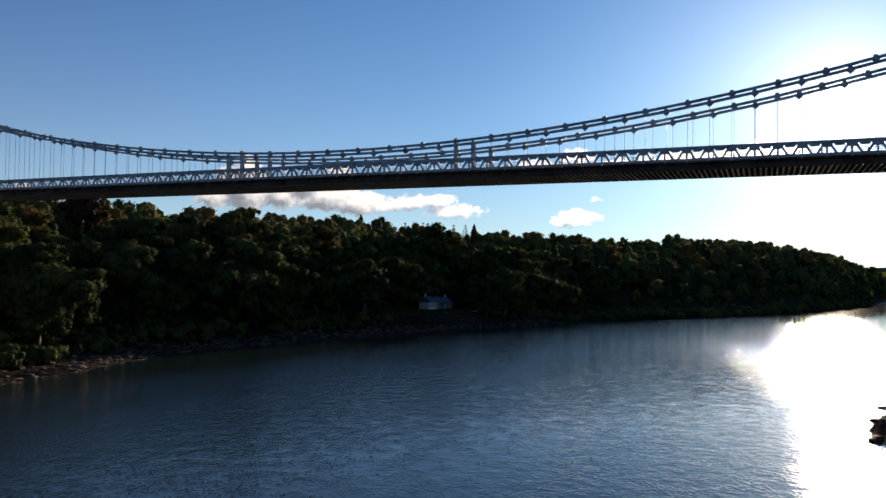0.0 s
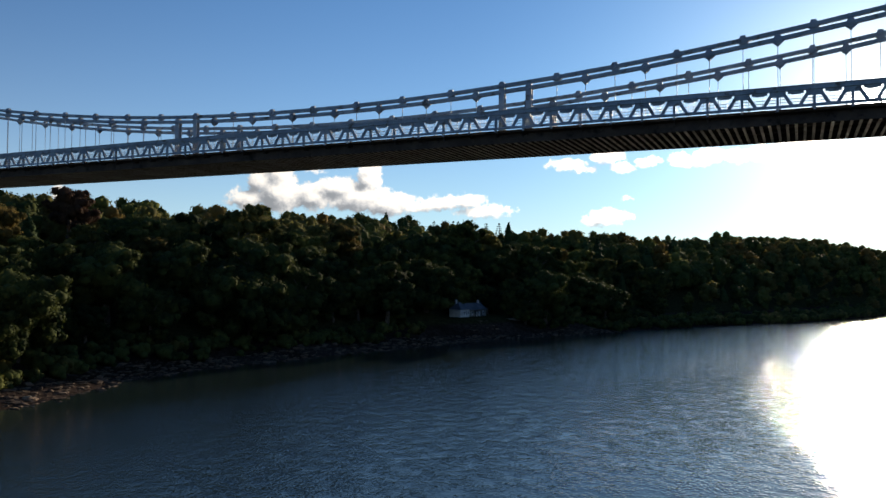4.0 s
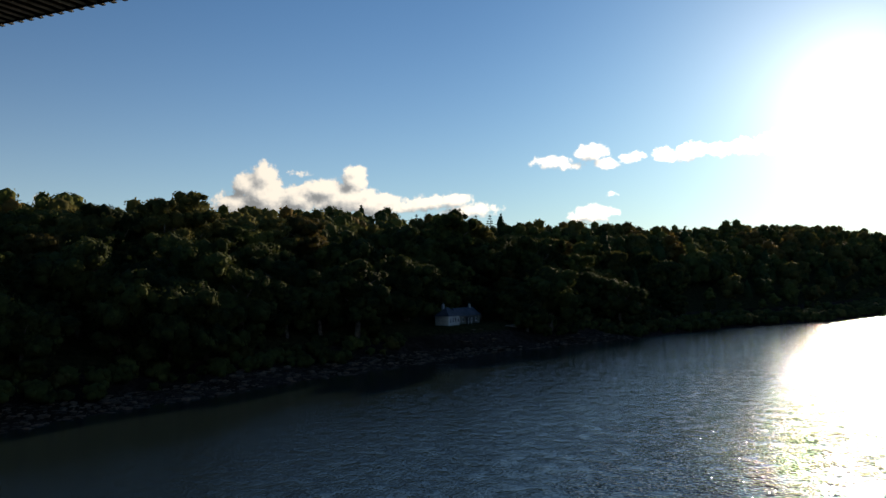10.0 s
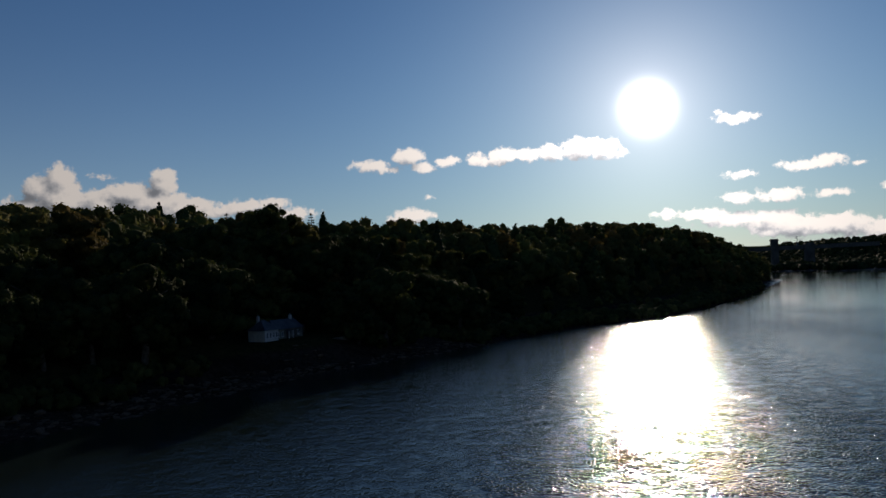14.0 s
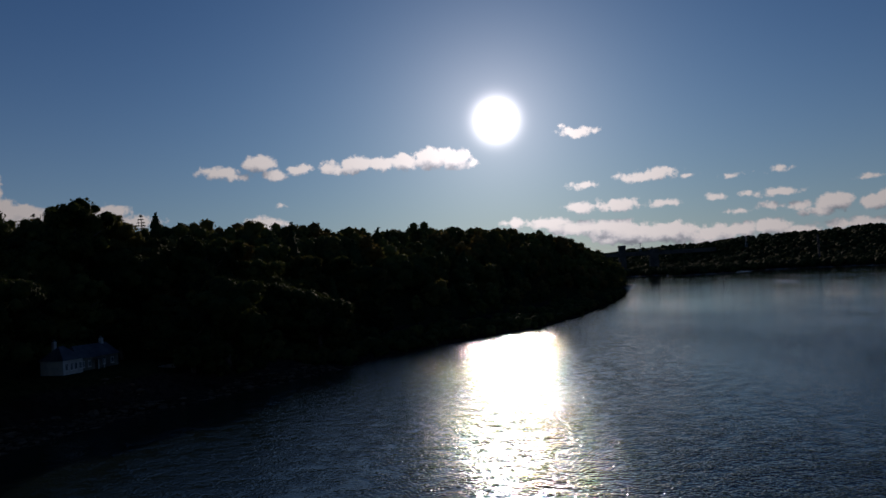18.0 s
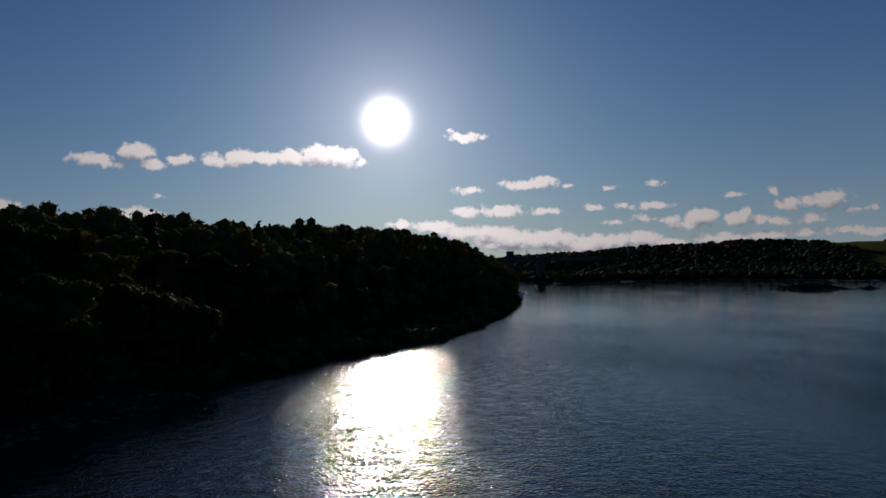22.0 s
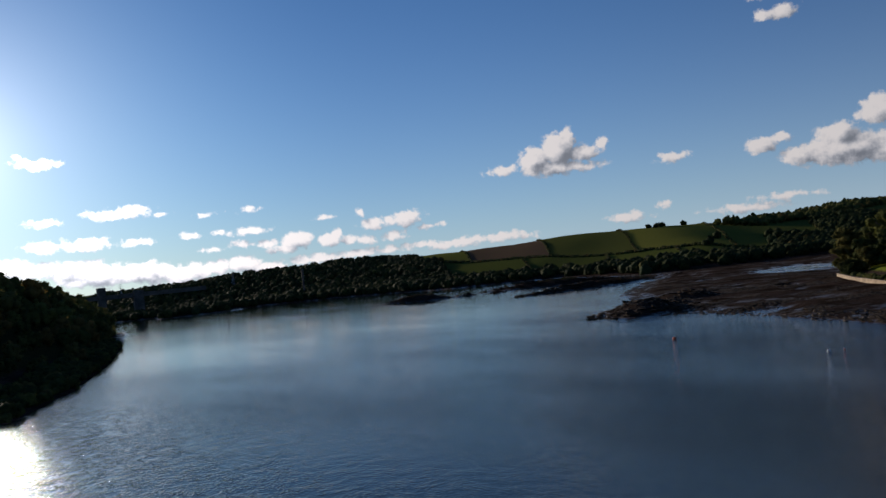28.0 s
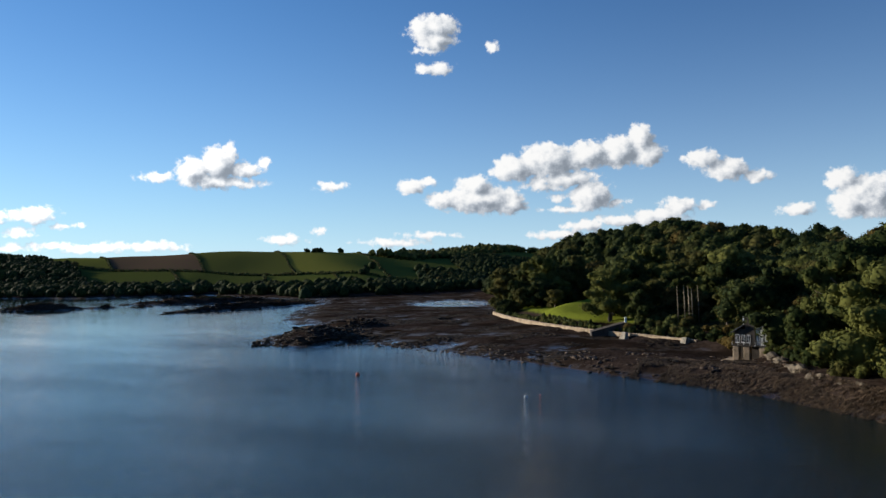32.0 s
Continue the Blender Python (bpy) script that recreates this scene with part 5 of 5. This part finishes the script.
def plant(seed, box_, gap, keep, scale, mix):
    x, y, z, rng = scatter(seed, box_, gap, keep)
    small, depth = np.maximum(young(x, y), 0.35), inside(np.stack([x, y], -1), LEFT_SHORE)
    for i in range(len(x)):
        k = rng.choice(len(TREES), p=mix)
        # dark foliage low on the left bank stands in for the shade there
        if depth[i] < 34 and x[i] < 60 and k not in (0, 5, 8):
            k = (0, 5)[k % 2]
        s = scale * (0.62 + 0.85 * rng.uniform() ** 1.3) * small[i]
        m = pose(x[i], y[i], z[i] - 0.2, 0, 0, rng.uniform(0, 360)) @ Matrix.Diagonal((s * rng.uniform(0.9, 1.15), s * rng.uniform(0.9, 1.15), s, 1))
        if k not in FIRST:
            FIRST.add(k)
            TREES[k].matrix_basis = m
        else:
            copy_thing(TREES[k], m).matrix_basis = m
    return len(x)


planted = plant(21, (-190, 130, -30, 400), 10.8, left_wood, 1.12, (0.17, 0.16, 0.14, 0.14, 0.09, 0.14, 0.12, 0.02, 0.02))
planted_right = plant(22, (150, 430, 60, 340), 12.6, right_wood, 1.16, (0.14, 0.20, 0.15, 0.18, 0.07, 0.10, 0.12, 0.04, 0.0))
print("TREES", planted, planted_right)


def woodland(name, seed, box_, gap, keep, tall, wide, leaves, label, lobes=0, mix=(0.22, 0.22, 0.2, 0.18, 0.13, 0.05), category="trees"):
    """Woods and scrub too many to count: one mesh of many uneven crowns."""
    x, y, z, rng = scatter(seed, box_, gap, keep)
    mats = (0, 1, 2, 1, 3, 4)
    kinds = [crown_arrays(np.random.RandomState(seed * 10 + k), 1.0, wide / tall, "conifer" if k == 5 else "broad", leaves, wide / tall * 0.042, lobes) for k in range(6)]
    vs, fs, mi, base = [], [], [], 0
    small = young(x, y) if tall > 8 else np.ones(len(x))
    for i in range(len(x)):
        k = rng.choice(6, p=mix)
        v, f = kinds[k]
        a, s = rng.uniform(0, 6.3), tall * (rng.uniform(0.62, 1.34) if tall > 10 else rng.uniform(0.55, 1.35)) * small[i]
        c, n = math.cos(a), math.sin(a)
        vs.append(np.stack([(v[:, 0] * c - v[:, 1] * n) * s + x[i], (v[:, 0] * n + v[:, 1] * c) * s + y[i], v[:, 2] * s + z[i] - s * 0.15], -1))
        fs += [tuple(q + base for q in face) for face in f]
        mi += [mats[k]] * len(f)
        base += len(v)
    me = bpy.data.meshes.new(name)
    me.from_pydata(np.concatenate(vs).tolist(), [], fs)
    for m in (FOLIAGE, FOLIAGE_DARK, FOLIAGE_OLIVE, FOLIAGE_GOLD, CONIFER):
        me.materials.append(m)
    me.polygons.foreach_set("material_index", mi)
    me.polygons.foreach_set("use_smooth", [True] * len(fs))
    print("STUFF", name, len(x), len(fs))
    return tagged(part(name, me, None), label, category, kind="stuff")


def left_far(x, y):
    d = inside(np.stack([x, y], -1), LEFT_SHORE)
    return ((d > 58) & (d < 170) & (y > -40) & (y < 340)) | ((d > 10) & (d < 135) & (y >= 330) & (y < 910))


def left_scrub(x, y):
    d = inside(np.stack([x, y], -1), LEFT_SHORE)
    return (d > np.where(y > 245, 1.5, 10)) & ((d < 20) | ((d < 40) & (y < 40))) & (y > 14) & (y < 640) & ~((y > 176) & (y < 226))


def right_far(x, y):
    p = np.stack([x, y], -1)
    d = inside(p, RIGHT_SHORE)
    return (((d > 58) & (d < 150)) | ((d > 58) & (d < 265) & (x < 560)) | ((x > 600) & (d > 5) & (d < 200))) & (x > 170) & (x < 1050) & (y > -150)


def right_scrub(x, y):
    d = inside(np.stack([x, y], -1), RIGHT_SHORE)
    return (d > np.where(x < 228, 2.2, 0.8)) & ((d < 10) | (np.hypot((x - 300) / 26, (y - 210) / 14) < 1)) & (x > 150) & (x < 420) & (y > 60) & ~((x > 286) & (x < 376) & (y > 222)) & ~(np.hypot((x - 224) / 6.5, (y - 179) / 6.5) < 1)


def pasture(x, y):
    """Where the fields of the far bank lie open."""
    fan = y / np.maximum(x, 1)
    low = (x > 806) & (x < 936) & (fan > 0.80) & (fan < 1.36)
    high = (x > 950) & (x < 1240) & (fan > 0.80) & (fan < 1.52)
    east = (x > 1190) & (x < 1800) & (fan > 0.60) & (fan < 0.80)
    return low | high | east


def lawn_hedge(x, y):
    d = inside(np.stack([x, y], -1), RIGHT_SHORE)
    return (d > 1.2) & (d < 4.2) & (x > 284) & (x < 378) & (y > 220)


def far_wood(x, y):
    d = inside(np.stack([x, y], -1), FAR_SHORE)
    clump = waves(x, y, 170, 31) > 1.15
    shore = (d > 6) & (d < 150) & (waves(x, y, 90, 35) > -0.6)
    west = (y > 1.44 * x) & (d > 6) & ((d < 130) | (waves(x, y, 26, 37) > -0.5)) & (d < 640)
    inlet = (y < 0.6 * x + 100) & (d > 6) & (x < 1700) & (y < 1000)
    crest = (d > 540) & (d < 570) & (waves(x, y, 300, 33) > -0.2)
    island = np.hypot((x - 378) / 50, (y - 1172) / 20) < 1
    wooded = (shore & (x < 830)) | west | inlet | island | (clump & (d > 8) & (d < 500)) | crest
    return (x < 1900) & (y < 2000) & wooded & ~(pasture(x, y) & ~(((waves(x, y, 40, 36) > 0.1) & (x < 936)) | (clump & (waves(x, y, 40, 36) > 0.6))))


def ridge_wood(x, y):
    d = inside(np.stack([x, y], -1), FAR_SHORE)
    return ((x > 1400) & (x < 2150) & (d > 430) & (d < 520) & (y < 1300)) | ((x > 2080) & (x < 2150) & (y > 700) & (y < 1400))


def hedges(x, y):
    d = inside(np.stack([x, y], -1), FAR_SHORE)
    fan, near = y / np.maximum(x, 1), np.zeros(len(x), bool)
    for f in FIELD_FAN:
        near |= (np.abs(fan - f) * x < 2.6) & (x > FIELD_X)
    for f in (0.86, 1.0, 1.2):
        near |= (np.abs(fan - f) * x < 2.6) & (x < FIELD_X) & (x > 806)
    near |= (np.abs(x - FIELD_X - 6 * np.sin(y / 90)) < 9) & (waves(x, y, 30, 38) > -0.6)
    return (d > 45) & (d < 1100) & (y > 600) & (y < 1700) & (fan < 1.53) & (fan > 0.55) & near


woodland("woodland", 5, (-420, 200, -60, 950), 12.2, left_far, 16.0, 13, 340, "dense dark green mixed wood covering the bank", 8)
# Undergrowth is mostly dark foliage: the shade under the trees, put into colour.
woodland("undergrowth", 6, (-130, 180, -10, 640), 3.8, left_scrub, 3.8, 4.8, 140, "low dark bushes along the rocky shore", 5, (0.08, 0.42, 0.08, 0.42, 0.0, 0.0), "bushes")
woodland("hill_wood", 7, (170, 1050, -150, 560), 15.5, right_far, 15.0, 18.5, 360, "rounded green trees covering the hillside", 8, (0.24, 0.26, 0.16, 0.26, 0.08, 0.0))
woodland("shore_bushes", 8, (180, 420, 60, 340), 3.4, right_scrub, 3.0, 4.2, 360, "low green and olive bushes above the shore", 5, (0.25, 0.2, 0.2, 0.2, 0.15, 0.0), "bushes")
woodland("lawn_hedge", 13, (280, 380, 215, 330), 1.5, lawn_hedge, 2.0, 2.3, 70, "clipped dark hedge along the lawn above the sea wall", 3, (0.3, 0.4, 0.1, 0.2, 0.0, 0.0), "hedge")
woodland("far_wood", 9, (100, 2160, 540, 2000), 13.0, far_wood, 9.5, 17, 30, "dark distant trees among the fields", 2, (0.05, 0.45, 0.05, 0.40, 0.01, 0.04))
woodland("ridge_wood", 12, (1400, 2160, 540, 1400), 17, ridge_wood, 19, 21, 60, "distant wood standing along the far ridge", 3, (0.15, 0.3, 0.15, 0.3, 0.05, 0.05))
woodland("hedges", 10, (790, 1800, 600, 1700), 3.6, hedges, 3.2, 4.8, 10, "dark hedgerows between the pastures", 1, (0.3, 0.2, 0.2, 0.2, 0.1, 0.0), "hedges")

# the clump at the far end of the lawn
for bx, by, size in ((380, 292, 0.95), (392, 303, 1.1), (371, 303, 0.62), (402, 291, 1.05), (388, 281, 0.9)):
    m = pose(bx, by, height(bx, by) - 0.3, 0, 0, bx * 7) @ Matrix.Diagonal((size * 1.1, size * 1.1, size, 1))
    copy_thing(TREES[5], m).matrix_basis = m

# bushes crowding the end of the boathouse
for bx, by, size in ((221.4, 171.2, 0.50), (219.6, 172.8, 0.42), (223.6, 170.0, 0.62)):
    m = pose(bx, by, height(bx, by) - 0.6, 0, 0, bx * 40) @ Matrix.Diagonal((size, size, size, 1))
    copy_thing(TREES[3], m).matrix_basis = m

# single trees that stand out on the skyline
beech = make_tree(70, 16.0, 13.5, "broad", material("copper_foliage", (0.030, 0.018, 0.012), (0.075, 0.040, 0.024), 0.5, 0.9, bump=0, per_island=0.15, translucent=0.15, spec=0.05, detail=2.0), "large dark copper-leaved tree rising over the wood")
beech.matrix_basis = pose(-166, 108, height(-166, 108) + 6.0)
for k in range(8):
    px, py = -150 + 4.6 * k + random.uniform(-2, 2), 338 + 3 * k + random.uniform(-6, 6)
    pine = tagged(new("pine_tree"), "tall sparse pine standing above the wood", "tree", "pines on the skyline")
    pine.matrix_basis = pose(px, py, height(px, py))
    tall = 51.5 - height(px, py) + random.uniform(-2.0, 1.5)
    bm = bmesh.new()
    lean = random.uniform(-0.5, 0.5)
    tube(bm, [(0, 0, -1), (0.1, 0, tall * 0.6), (lean, 0.2, tall)], [0.35, 0.22, 0.05], 7)
    lobes, rng = [(lean, 0.2, tall - 0.2, 0.45)], np.random.RandomState(500 + k)
    for j in range(7):
        z, reach_ = tall - 0.9 - 1.25 * j, (0.9 + 0.30 * j) * rng.uniform(0.75, 1.2)
        for q in range(5):
            a = q * 1.257 + j * 0.7 + rng.uniform(-0.3, 0.3)
            tip = reach_ * rng.uniform(0.7, 1.2)
            tube(bm, [(lean * 0.8, 0.1, z), (lean * 0.8 + tip * math.cos(a), tip * math.sin(a), z + 0.25)], [0.06, 0.02], 4)
            lobes.append((lean * 0.8 + tip * 0.75 * math.cos(a), tip * 0.75 * math.sin(a), z + 0.2, 0.28 + 0.05 * j))
    part("trunk", bm, BARK, pine)
    v, f = leaf_cloud(rng, lobes, 1500, 0.2)
    part("crown", raw_mesh("crown", v, f.tolist(), CONIFER), None, pine)
